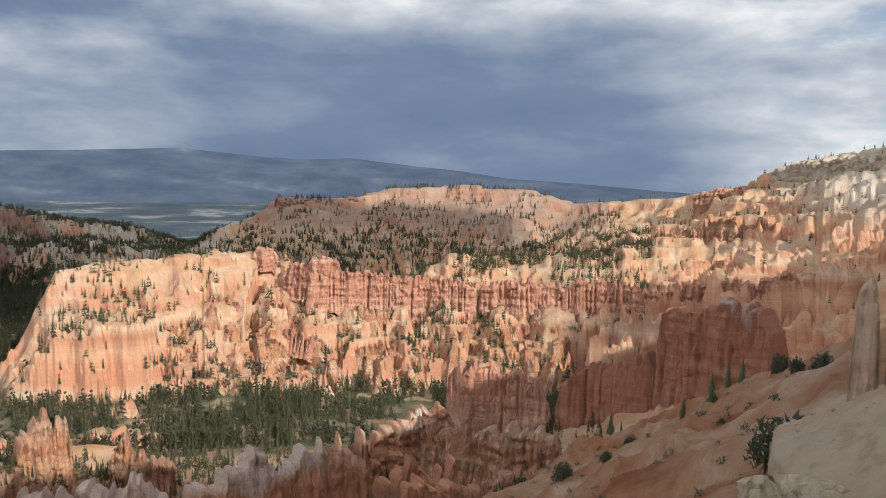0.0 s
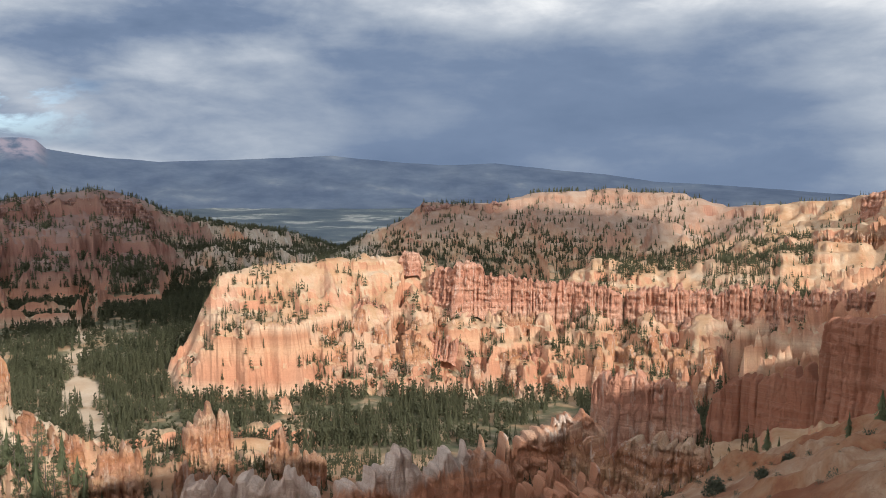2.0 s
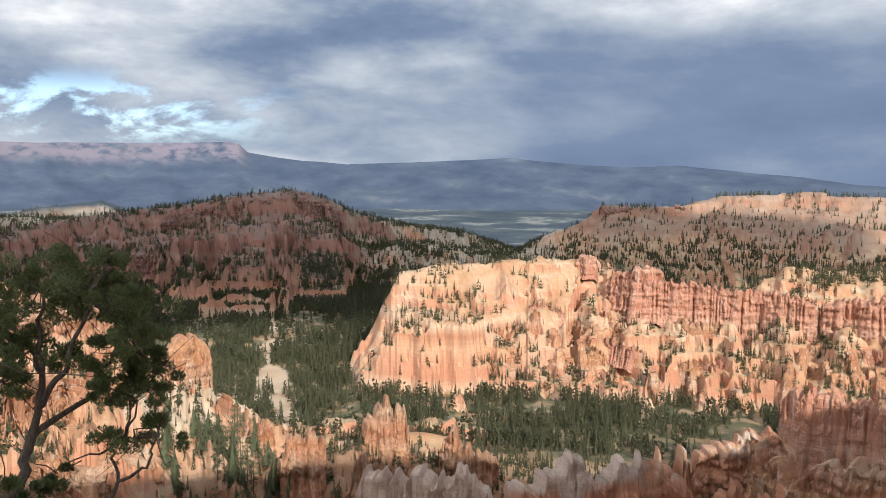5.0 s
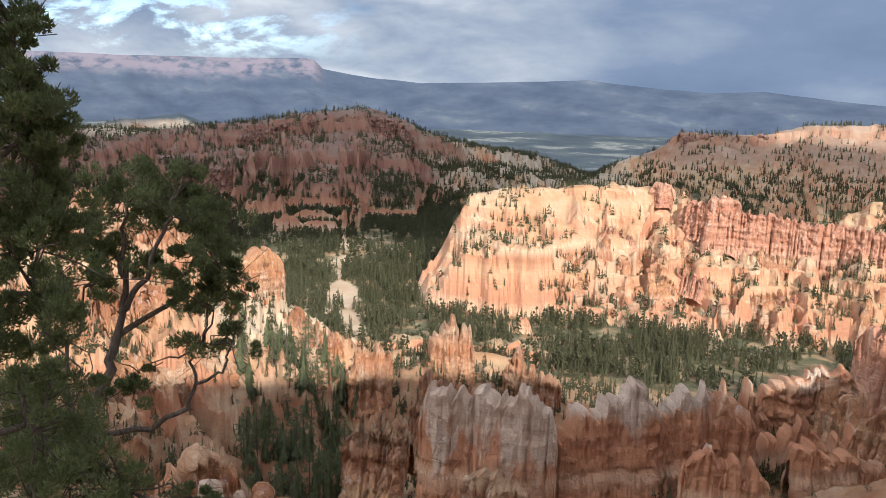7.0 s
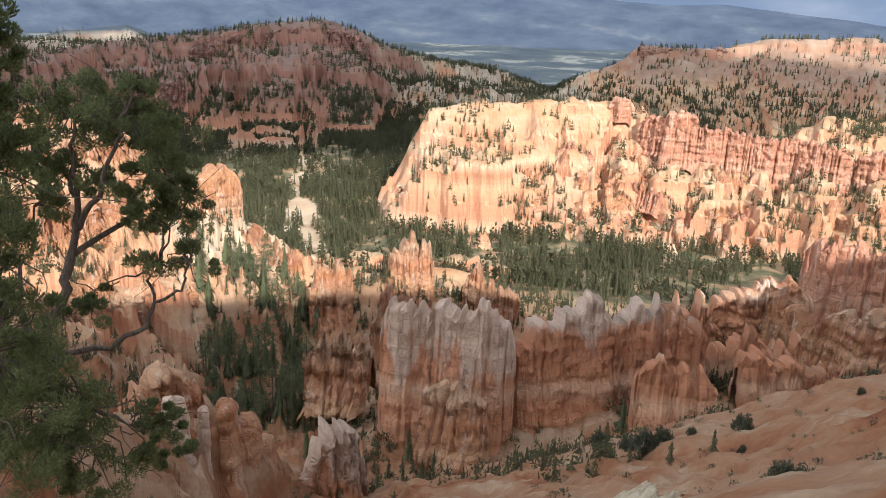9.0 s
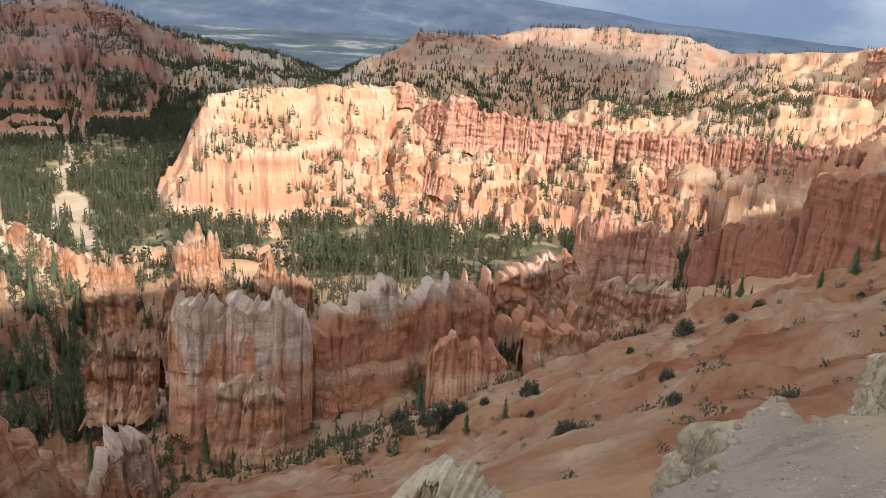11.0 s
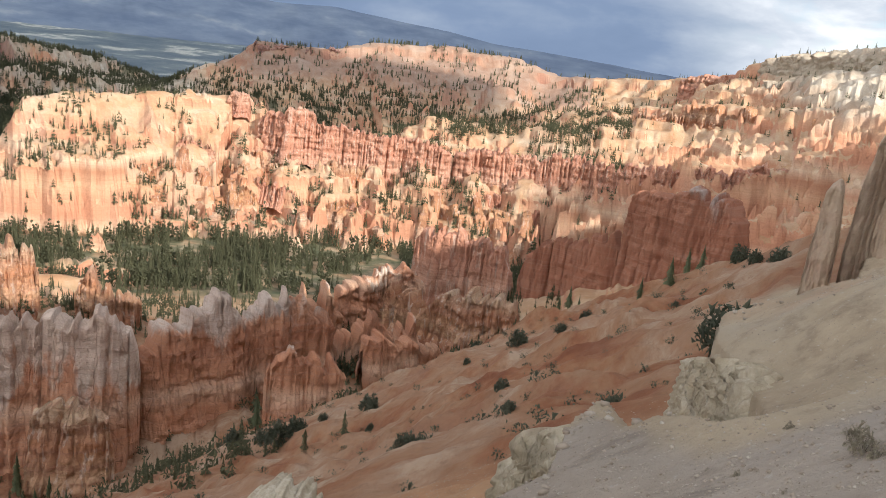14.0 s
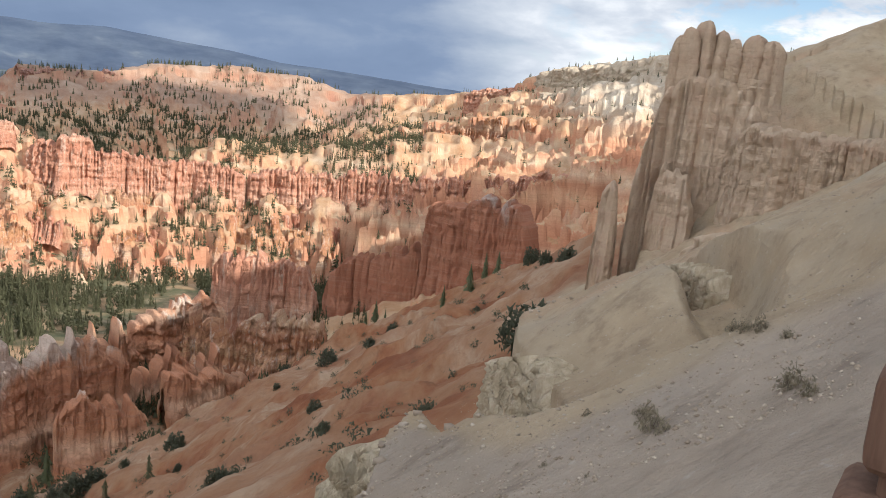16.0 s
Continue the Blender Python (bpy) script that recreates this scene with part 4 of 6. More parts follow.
# Terraces of hoodoos below the rim.
rock_wall("rock_wall", ((-11.5, 880, -62), (-15, 900, -50), (-18.5, 900, -38), (-22, 880, -32), (-26, 830, -30), (-31, 770, -24)), "row of red and orange hoodoos on a terrace below the rim", ORANGE, 16, 8, 14, 1.1, 40, 0.5, 4, 4, 1.0, "terraces below the rim", 36)
rock_wall("rock_wall", ((-17.5, 1300, -10), (-19.6, 1290, -3), (-22.4, 1230, 4)), "flat-topped red limestone cliff below the rim", RED, 24, 14, 5, 1.5, 36, 0.5, 4, 5, 1.0, "", 45)
rock_wall("rock_wall", ((-22.8, 1195, 18), (-23.6, 1160, 28), (-27.9, 1070, 40), (-31, 990, 49), (-36, 880, 52), (-42, 800, 54)), "pale cream limestone cliff band along the plateau rim", RIM, 26, 13, 8, 1.4, 44, 0.6, 4, 6, 1.0, "", 52)
rock_wall("rock_wall", ((-23, 1090, -4), (-25.5, 1040, 4), (-28, 985, 2), (-32, 900, 8)), "crumbling cream limestone hoodoos below the rim cliff", RIM, 22, 9, 18, 1.2, 40, 0.7, 4, 7, 1.2, "", 46)
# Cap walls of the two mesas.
rock_wall("rock_wall", ((11.4, 1552, -48), (10.9, 1548, -32), (9.9, 1550, -37), (7.5, 1555, -34), (5.7, 1560, -33), (3.6, 1570, -24)), "dull red cliff band capping a forested mesa", DIMMED_RED, 30, 17, 8, 1.8, 32, 0.5, 4, 8, 1.0, "", 46)
rock_wall("rock_wall", ((41, 1445, -52), (36.3, 1430, -28), (32.6, 1410, -19), (30.5, 1408, -25), (28.8, 1410, -50)), "shaded red cliff band capping a forested mesa", DIMMED_RED, 30, 11, 8, 1.3, 36, 0.6, 4, 9, 1.0, "", 50)
rock_wall("rock_wall", ((46, 1330, -112), (40, 1315, -102), (35, 1300, -98), (31.8, 1295, -97), (29.8, 1300, -112)), "lower shaded red cliff band on the flank of a mesa", DIMMED_RED, 30, 10, 10, 1.3, 34, 0.7, 4, 10, 1.0, "", 44)
# Shaded fins below the camera.
rock_wall("rock_fin", ((28.4, 214, -79), (27.9, 212, -75), (23.9, 208, -73.5), (22.3, 206, -72), (20.6, 205, -74), (17.2, 205, -76)), "shaded rock fin with bleached white top and red banded base", PALE, 10, 9, 5, 0.3, 84, 0.4, 6, 11, 0.36, "fins below the rim", 46, 0.05)
rock_wall("rock_fin", ((18.2, 210, -79), (16.1, 214, -78), (15.3, 216, -77), (13.4, 220, -74.5), (11.8, 224, -74), (11.3, 226, -80), (9.4, 230, -76.5), (8.0, 232, -77), (6.0, 236, -82), (4.0, 243, -87)), "shaded red rock fin with jagged crest of pinnacles", FIN, 9, 6.5, 8, 0.3, 76, 0.5, 6, 12, 0.5, "fins below the rim", 40, 0.05)
rock_wall("rock_fin", ((5.8, 242, -86), (3.4, 246, -90), (1.9, 250, -84), (1.1, 250, -81.5), (0.4, 253, -88), (-1.9, 257, -94), (-4.2, 268, -98)), "shaded red and white rock fin with broken spires", FIN, 9, 5, 10, 0.35, 60, 0.6, 6, 13, 0.5, "fins below the rim", 32, 0.08)
rock_wall("rock_fin", ((-0.9, 374, -86), (-1.5, 372, -81), (-3.6, 368, -82.8), (-5.2, 366, -84), (-7.6, 362, -88), (-8.7, 360, -93)), "red layered rock fin with blocky battlement top", RED, 10, 6.0, 5, 0.5, 48, 0.5, 6, 14, 0.5, "fins below the rim", 44, 0.1)
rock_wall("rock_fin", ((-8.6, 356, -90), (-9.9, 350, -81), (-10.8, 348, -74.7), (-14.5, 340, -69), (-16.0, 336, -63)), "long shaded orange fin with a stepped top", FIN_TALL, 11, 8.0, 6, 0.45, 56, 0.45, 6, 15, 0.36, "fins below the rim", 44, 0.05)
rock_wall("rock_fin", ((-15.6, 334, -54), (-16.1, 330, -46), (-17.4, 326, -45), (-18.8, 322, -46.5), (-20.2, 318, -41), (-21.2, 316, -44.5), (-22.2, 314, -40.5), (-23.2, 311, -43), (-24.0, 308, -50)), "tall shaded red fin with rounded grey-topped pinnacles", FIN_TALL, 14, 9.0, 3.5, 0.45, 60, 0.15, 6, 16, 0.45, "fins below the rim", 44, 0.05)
rock_wall("rock_fin", ((4.4, 318, -99), (2.7, 322, -93), (1.3, 325, -90), (-1.0, 328, -87.5), (-2.0, 332, -92)), "pink and white banded limestone block with vertical joints", PALE, 14, 5.0, 4, 0.4, 56, 0.6, 6, 17, 0.8, "fins below the rim", 34, 0.12)
# Sunlit hoodoos in front of the pine wood.
rock_wall("rock_fin", ((27.6, 333, -92), (26.5, 335, -85.5), (25.1, 335, -87), (23.9, 335, -93)), "sunlit orange hoodoo cluster with knobbly castle-like top", ORANGE, 13, 6.0, 6, 0.4, 56, 1.2, 6, 18, 0.9, "hoodoos before the pine wood", 34)
rock_wall("rock_fin", ((33.6, 314, -97), (32.7, 315, -93), (31.1, 315, -93), (29.8, 317, -97)), "sunlit orange hoodoo cluster with ragged top", ORANGE, 11, 6.0, 6, 0.4, 56, 1.2, 6, 19, 0.9, "hoodoos before the pine wood", 32)
rock_wall("rock_fin", ((22.2, 322, -97), (20.8, 320, -94.5), (19.2, 320, -98.5), (17.5, 320, -101)), "sunlit orange hoodoo cluster with ragged top", ORANGE, 11, 6.0, 6, 0.4, 56, 1.2, 6, 20, 0.9, "hoodoos before the pine wood", 30)
rock_wall("rock_fin", ((8.4, 300, -101), (7.0, 302, -97), (5.4, 304, -98), (3.6, 308, -98)), "pale orange spires with white knobby tops", PALE, 9, 4.5, 9, 0.45, 44, 0.7, 6, 21, 1.3, "hoodoos before the pine wood", 30)
rock_wall("rock_fin", ((56, 325, -46), (53.1, 335, -47), (50.8, 342, -40), (48.9, 348, -43), (43.6, 366, -58), (42.5, 372, -66)), "sunlit orange hoodoo ridge with ragged crest", ORANGE, 14, 6.0, 9, 0.5, 48, 0.8, 6, 22, 1.2, "hoodoos before the pine wood", 40)
rock_wall("rock_fin", ((41.5, 400, -76), (41.1, 402, -72.5), (39.6, 406, -71), (38.3, 410, -71.5), (37.7, 411, -75)), "tall sunlit square orange rock pillar", ORANGE, 15, 10.0, 2.5, 0.4, 60, 0.15, 6, 23, 0.7, "", 46, 0.1)
rock_wall("rock_fin", ((28.6, 286, -102), (26.2, 280, -97), (23.6, 276, -101)), "orange hoodoo cluster with ragged top among scrub", ORANGE, 7, 4.0, 10, 0.4, 50, 1.5, 6, 47, 1.0, "hoodoos before the pine wood", 28)
# Spires close under the overlook.
rock_wall("rock_fin", ((54, 98, -44), (49, 110, -53), (46, 113, -50), (43.5, 115, -47.5), (40.9, 116, -48.5), (40.2, 117, -54)), "shaded knobbly orange rock mass below the overlook", ORANGE, 8, 9.0, 5, 0.22, 64, 0.8, 6, 24, 1.1, "spires below the overlook", 26)
rock_wall("rock_fin", ((33.8, 126, -71), (32.4, 128, -65), (31.7, 128, -66.5), (30.2, 130, -67.5), (28.9, 131, -73)), "shaded spire cluster with white and pink tops", FIN, 6, 3.2, 5, 0.25, 48, 0.8, 6, 25, 1.2, "spires below the overlook", 26)
for i, (a, r, z, wd) in enumerate(((43.4, 100, -47.2, 2.8), (42.5, 101, -48.8, 2.0), (41.2, 102, -50.0, 1.7), (39.1, 110, -53.3, 3.6), (38.3, 112, -57, 5.0), (36.8, 114, -62, 4.0))):
    hoodoo("rock_spire", a, r, z, wd, "slender pale spire rising beside the shaded fins" if i < 3 else "knobbly orange spire rising beside the shaded fins", PALE if i < 3 else ORANGE, 5 + i, 4, 16, 0.03 * (-1) ** i, "spires below the overlook")
# The grey-brown tower on the right-hand spur.
tower = rock_wall("rock_tower", ((-29.9, 73, -5.0), (-30.4, 73, -0.6), (-31.3, 72.5, 3.2), (-33, 72.3, 3.8), (-34.5, 72, 3.4), (-35.8, 71.8, 3.4), (-37.5, 71.5, 3.0), (-38.6, 71, 1.6)), "massive grey-brown limestone tower with rounded knobs on top", CREAM, 7.0, 3.0, 1.0, 0.12, 100, 0.4, 5, 26, 0.28, "", 26, 0.2)
for i, (a, z, wd) in enumerate(((-31.6, 5.5, 1.2), (-32.2, 6.2, 1.5), (-33.2, 6.8, 1.7), (-34.2, 6.1, 1.6), (-35.1, 5.5, 1.5), (-36.4, 5.9, 1.9), (-37.3, 5.5, 1.5))):
    hoodoo("knob", a, 72.2, z, wd, "", CREAM, 70 + i, 0, 4.6, 0.0, "", tower)
rock_wall("rock_fin", ((-27.3, 67, -7.5), (-27.7, 66.5, -5.1), (-28.9, 66.5, -4.8), (-29.6, 66.5, -6.8)), "detached grey-brown rock slab leaning beside a tower", CREAM, 4.2, 2.4, 0.5, 0.1, 60, 0.3, 5, 27, 0.35, "", 16)
rock_wall("rock_fin", ((-30.5, 68.5, -7.0), (-31.6, 68, -3.6), (-33.2, 68, -4.2), (-34.6, 67.5, -6.0)), "grey-brown rock buttress against the foot of a tower", CREAM, 4.5, 2.4, 1.2, 0.1, 60, 0.4, 5, 28, 0.4, "", 16)
# Broken spires and rubble walls stepping down in front of the shaded fins.
rock_wall("rock_fin", ((25.0, 196, -90), (22.0, 190, -88), (19.0, 190, -92)), "low shaded orange rock rib with crumbling crest", ORANGE, 8, 6.0, 4, 0.3, 40, 0.9, 6, 31, 0.8, "fins below the rim", 26)
rock_wall("rock_fin", ((9.4, 214, -87), (7.0, 214, -84), (4.6, 216, -88), (2.6, 218, -93)), "low shaded red rock rib with pale crumbling crest", FIN, 7, 7.0, 4, 0.3, 40, 0.7, 6, 32, 0.6, "fins below the rim", 24)
rock_wall("rock_fin", ((2.4, 232, -86), (0.0, 238, -88), (-2.6, 246, -92)), "low shaded red rock rib with hollow alcove", FIN, 8, 7.0, 4, 0.3, 40, 0.7, 6, 33, 0.7, "fins below the rim", 24)
rock_wall("rock_fin", ((33.4, 228, -92), (33.0, 226, -86.5), (30.3, 225, -85), (28.3, 222, -84)), "shaded orange rock rib beside tall firs", ORANGE, 8, 4.0, 8, 0.35, 40, 0.9, 6, 34, 1.2, "fins below the rim", 26)
rock_wall("rock_fin", ((-9.4, 300, -90), (-6.0, 304, -94), (-2.4, 314, -98), (0.6, 326, -96)), "shaded orange rock shelf with vertical joints", ORANGE, 10, 5.0, 6, 0.4, 40, 0.8, 6, 35, 1.0, "fins below the rim", 26)
# Ragged walls down the face of the sunlit hoodoo hill.
rock_wall("rock_fin", ((53, 296, -62), (48, 308, -66), (44, 330, -78), (41, 352, -90)), "sunlit orange rock rib with ragged hoodoos", ORANGE, 12, 5.0, 10, 0.45, 44, 0.8, 6, 36, 1.2, "hoodoos before the pine wood", 34)
rock_wall("rock_fin", ((51, 262, -78), (46, 276, -86), (41.5, 300, -98)), "orange rock rib with ragged hoodoos among pines", ORANGE, 11, 4.5, 10, 0.4, 44, 0.8, 6, 37, 1.2, "hoodoos before the pine wood", 34)
rock_wall("rock_fin", ((38.5, 380, -98), (36.0, 388, -103), (33.5, 392, -112)), "low sunlit orange rock rib below a pillar", ORANGE, 10, 4.5, 8, 0.45, 40, 0.8, 6, 38, 1.2, "hoodoos before the pine wood", 30)
# Fluted wall that runs on from the tower along the spur.
rock_wall("rock_wall", ((-35.3, 68, -0.8), (-37.5, 67, -1.0), (-39.7, 66, -1.2), (-43, 65, -1.2), (-46.5, 64, -1.0), (-54, 62, 1)), "grey-brown fluted limestone wall running on from a tower", CREAM, 3.4, 1.1, 0.5, 0.09, 64, 0.5, 4, 39, 0.6, "", 11, 0.3)
rock_wall("rock_wall", ((-33.5, 60, -9.0), (-36, 57, -8.2), (-38.5, 55, -7.6), (-41, 53, -6.8)), "low fluted limestone step at the foot of a tower wall", CREAM, 3.2, 1.2, 0.6, 0.1, 44, 0.6, 4, 40, 0.6, "", 9, 0.25)


# Crumbling faces where the pale bench breaks off towards the orange slope.
def bench(az, r, up):
    x, y = flat_xy(az, r)
    return az, r, float(-1.6 - 0.46 * y + 0.46 * x) + up


for line, thick, tall, seed in (
        ([(-10.8, 12.4, -0.9), (-11.6, 12.0, -0.1), (-12.6, 11.6, 0.1), (-14.9, 11.0, 0.2), (-17.1, 9.4, 0.0), (-19.5, 8.4, -0.2)], 0.9, 3.6, 41),
        ([(-22.4, 20.4, -1.2), (-23.2, 18.8, -0.2), (-24.4, 16.6, 0.0), (-25.4, 15.4, 0.0), (-26.4, 14.4, -0.2), (-27.4, 13.2, -0.7)], 0.8, 4.0, 42),
        ([(-29.8, 36, -0.5), (-30.4, 31, 0.0), (-32.5, 25.5, 0.1), (-35.2, 21, 0.1), (-38.2, 18, -0.2)], 1.0, 3.4, 43),
        ([(13.4, 17.8, -0.9), (12.0, 17.6, -0.25), (10.0, 17.2, 0.15), (8.3, 17.0, 0.3), (5.7, 16.8, 0.0), (2.2, 16.6, -0.6), (0.4, 16.4, -1.4)], 1.8, 5.0, 44)):
    rock_wall("rock_ledge", [bench(*p) for p in line], "crumbling pale limestone ledge with a fluted broken face", CRUMB, thick, 0.4 * thick, 0.22, 0.03, 80, 0.6, 0, seed, 1.0, "pale ledges on the slope", tall, 0.25)


# Fins that run down the flank of the middle ridge between fans of talus.
flank = np.random.RandomState(9)
for k in range(24):
    a, r, half = flank.uniform(-9, 18), flank.uniform(585, 668), flank.uniform(0.7, 1.7)
    lift, slant = flank.uniform(4, 9), flank.uniform(-14, 14)
    if spot(a, r)[2] < -138:
        continue
    row = [(a + half * t, r + slant * t, spot(a + half * t, r + slant * t)[2] + lift * (1 - 0.5 * abs(t))) for t in (-1.0, -0.35, 0.35, 1.0)]
    rock_wall("rock_outcrop", row, "broken orange rock outcrop with small hoodoos on a talus slope", RED if k % 3 == 0 else ORANGE, flank.uniform(5, 8), 4.0, 7.0, 0.5, 28, 0.8, 5, 100 + k, 1.0, "outcrops on the ridge flank", 18, 0.3)
for k in range(36):
    a, r = flank.uniform(-13, 19), flank.uniform(572, 650)
    length, turn = flank.uniform(22, 46), flank.uniform(-1.6, 1.6)
    lift = flank.uniform(6, 12)
    x, y, z = spot(a, r)
    if z < -136:
        continue
    line = []
    for t in (0.0, 0.33, 0.67, 1.0):
        aa, rr = a + turn * t, r - length * t
        line.append((aa, rr, spot(aa, rr)[2] + lift * (1 - 0.55 * t) * (0.4 + 0.6 * min(1, 4 * t))))
    rock_wall("rock_fin", line, "sunlit orange rock fin running down a talus slope", ORANGE, flank.uniform(4, 7), 4.0, 8.0, 0.5, 30, 0.8, 5, 50 + k, 1.0, "fins on the ridge flank", 18, 0.3)


# ------------------------------------------------------------------ vegetation
def conifer_arrays(rng, tall, wide, tiers=7, blades=7, bare=0.12, slim=1.0, gaps=0.0):
    """Triangles of a small conifer: whorls of drooping boughs, with gaps."""
    vs, fs = [], []
    for k in range(tiers):
        t = k / (tiers - 1)
        z = tall * (bare + (0.95 - bare) * t)
        rad = wide * 0.5 * (1 - t) ** 0.7 * rng.uniform(0.55, 1.2) + 0.04 * wide
        n = max(4, int(blades * (1 - 0.4 * t)))
        turn = rng.uniform(0, 6.28)
        for j in range(n):
            a = turn + 6.283 * j / n + rng.uniform(-0.3, 0.3)
            l = rad * rng.uniform(0.6, 1.2)
            if rng.rand() < gaps:
                continue
            dz = tall * 0.16 * rng.uniform(0.7, 1.3)
            ca, sa = math.cos(a), math.sin(a)
            wv = l * rng.uniform(0.35, 0.6) * slim
            b = len(vs)
            vs += [(0.1 * l * ca, 0.1 * l * sa, z + dz), (l * ca - wv * sa, l * sa + wv * ca, z - 0.25 * dz), (l * ca * 1.1 + wv * sa, l * sa * 1.1 - wv * ca, z - 0.2 * dz)]
            fs.append((b, b + 1, b + 2))
    b = len(vs)
    vs += [(0, 0, tall), (0.05 * wide, 0.1 * wide, tall * 0.72), (-0.1 * wide, -0.03 * wide, tall * 0.74)]
    fs.append((b, b + 1, b + 2))
    return np.array(vs), np.array(fs)


def pine_arrays(rng, tall, wide):
    """A ponderosa: bare lower trunk and an uneven open crown of clumps."""
    vs, fs = [], []
    for k in range(16):
        t = rng.uniform(0.3, 1.0)
        rad = wide * 0.5 * math.sin(math.pi * min(1, (t - 0.22) / 0.8)) ** 0.6 * rng.uniform(0.2, 1.0)
        a = rng.uniform(0, 6.28)
        cx, cy, cz = rad * math.cos(a), rad * math.sin(a), t * tall * 0.95
        s = wide * rng.uniform(0.13, 0.24)
        b = len(vs)
        vs += [(cx + s * rng.uniform(0.7, 1.3) * dx, cy + s * rng.uniform(0.7, 1.3) * dy, cz + s * rng.uniform(0.6, 1.2) * dz) for dx, dy, dz in ((1, 0, 0), (-0.5, 0.86, 0), (-0.5, -0.86, 0), (0, 0, 1.1), (0, 0, -0.6))]
        fs += [(b, b + 1, b + 3), (b + 1, b + 2, b + 3), (b + 2, b, b + 3), (b + 1, b, b + 4), (b + 2, b + 1, b + 4), (b, b + 2, b + 4)]
    return np.array(vs), np.array(fs)


def trunk_arrays(tall, r0, sides=6, top=0.35):
    vs, fs = [], []
    for k, (z, rad) in enumerate(((-0.6, 1.25), (0.1 * tall, 0.9), (0.5 * tall, 0.7), (tall, top))):
        for j in range(sides):
            a = 6.283 * j / sides
            vs.append((r0 * rad * math.cos(a), r0 * rad * math.sin(a), z))
    for k in range(3):
        for j in range(sides):
            p, q = k * sides + j, k * sides + (j + 1) % sides
            fs += [(p, q, q + sides), (p, q + sides, p + sides)]
    return np.array(vs), np.array(fs)


rng = np.random.RandomState(12)
FIRS = [conifer_arrays(rng, 1.0, rng.uniform(0.26, 0.40), 7, 7) for _ in range(8)]
PINES = [pine_arrays(rng, 1.0, rng.uniform(0.32, 0.48)) for _ in range(8)]
SLIM = [conifer_arrays(rng, 1.0, rng.uniform(0.22, 0.36), 10, 6, 0.10, 0.75, 0.15) for _ in range(10)]
BLOBS = [conifer_arrays(rng, 1.0, rng.uniform(0.5, 0.75), 4, 6, 0.05) for _ in range(6)]

TUFTS = []
for k in range(6):
    c = rng.normal(size=(60, 3)) * (0.30, 0.30, 0.22) + (0, 0, 0.25)
    c[:, 2] = np.abs(c[:, 2])
    blades = c[:, None, :] + rng.normal(size=(60, 3, 3)) * (0.07, 0.07, 0.11)
    TUFTS.append((blades.reshape(-1, 3), np.arange(180).reshape(-1, 3)))


def wood(name, label, points, tall_lo, tall_hi, kinds, seed=0, mat=None):
    """Many trees in one mesh."""
    g = np.random.RandomState(seed)
    vs, fs, n = [], [], 0
    for x, y, z in points:
        v, f = kinds[g.randint(len(kinds))]
        s = g.uniform(tall_lo, tall_hi)
        a = g.uniform(0, 6.283)
        c, d = math.cos(a) * s, math.sin(a) * s
        vs.append(np.stack([v[:, 0] * c - v[:, 1] * d + x, v[:, 0] * d + v[:, 1] * c + y, v[:, 2] * s + z - 0.02 * s], 1))
        fs.append(f + n)
        n += len(v)
    if vs:
        tagged(new(name, fast_mesh(name, np.concatenate(vs), np.concatenate(fs), mat or NEEDLES, False)), label, "trees", kind="stuff")


def scatter(count, az0, az1, r0, r1, keep, seed):
    """Places on the land, even over its area, thinned by keep(x, y, z, r, az, tilt)."""
    g = np.random.RandomState(seed)
    a = g.uniform(az0, az1, count)
    r = np.sqrt(g.uniform(r0 ** 2, r1 ** 2, count))
    x, y = flat_xy(a, r)
    z = height(x, y)
    e = 2.0
    tilt = np.hypot(height(x + e, y) - z, height(x, y + e) - z) / e
    ok = g.rand(count) < keep(x, y, z, r, a, tilt)
    return np.stack([x, y, z], 1)[ok]


def clump(x, y, size, seed, lo, hi):
    return smooth(fbm(x / size, y / size, 3, seed), lo, hi)


def off_wash(x, y):
    return 1 - layers(x, y, height(x, y))["wash"]


floor_pts = scatter(11000, -10, 40, 380, 760, lambda x, y, z, r, a, t: smooth(-z, 136, 143) * (t < 0.8) * clump(x, y, 40, 201, 0.30, 0.46) * off_wash(x, y), 21)
wood("pine_wood", "dense green pine and fir wood on the valley floor", floor_pts, 7, 14, SLIM + SLIM + PINES, 1)
far_floor = scatter(14000, 14, 50, 740, 1330, lambda x, y, z, r, a, t: smooth(-z, 118, 132) * (t < 0.9) * off_wash(x, y) * clump(x, y, 30, 202, 0.28, 0.5), 22)
wood("pine_wood", "dark shaded pine wood at the foot of a mesa", far_floor, 7, 16, FIRS + PINES, 2)
ridge_pts = scatter(21000, -15, 26, 540, 960, lambda x, y, z, r, a, t: smooth(z, -148, -142) * (t < 2.4) * np.maximum(0.4 * smooth(a, 18, 23) * (r < 700), (0.05 + 0.95 * clump(x, y, 24, 203, 0.42, 0.53)) * (1 - 0.6 * smooth(z, -112, -100) * (r < 740))), 23)
wood("scattered_pines", "scattered small pines on orange talus slopes", ridge_pts, 3.5, 9, SLIM + SLIM + BLOBS, 3)
mesa_pts = scatter(12000, -13, 17, 1150, 1640, lambda x, y, z, r, a, t: (0.05 + 0.3 * clump(x, y, 40, 206, 0.45, 0.6) + 0.6 * smooth(-z + 40 * (fbm(x / 60, y / 60, 3, 205) - 0.5), 78, 108)) * (t < 2.4), 24)
wood("mesa_forest", "dark forest on the lower slopes of a red mesa", mesa_pts, 6, 11, FIRS, 4)
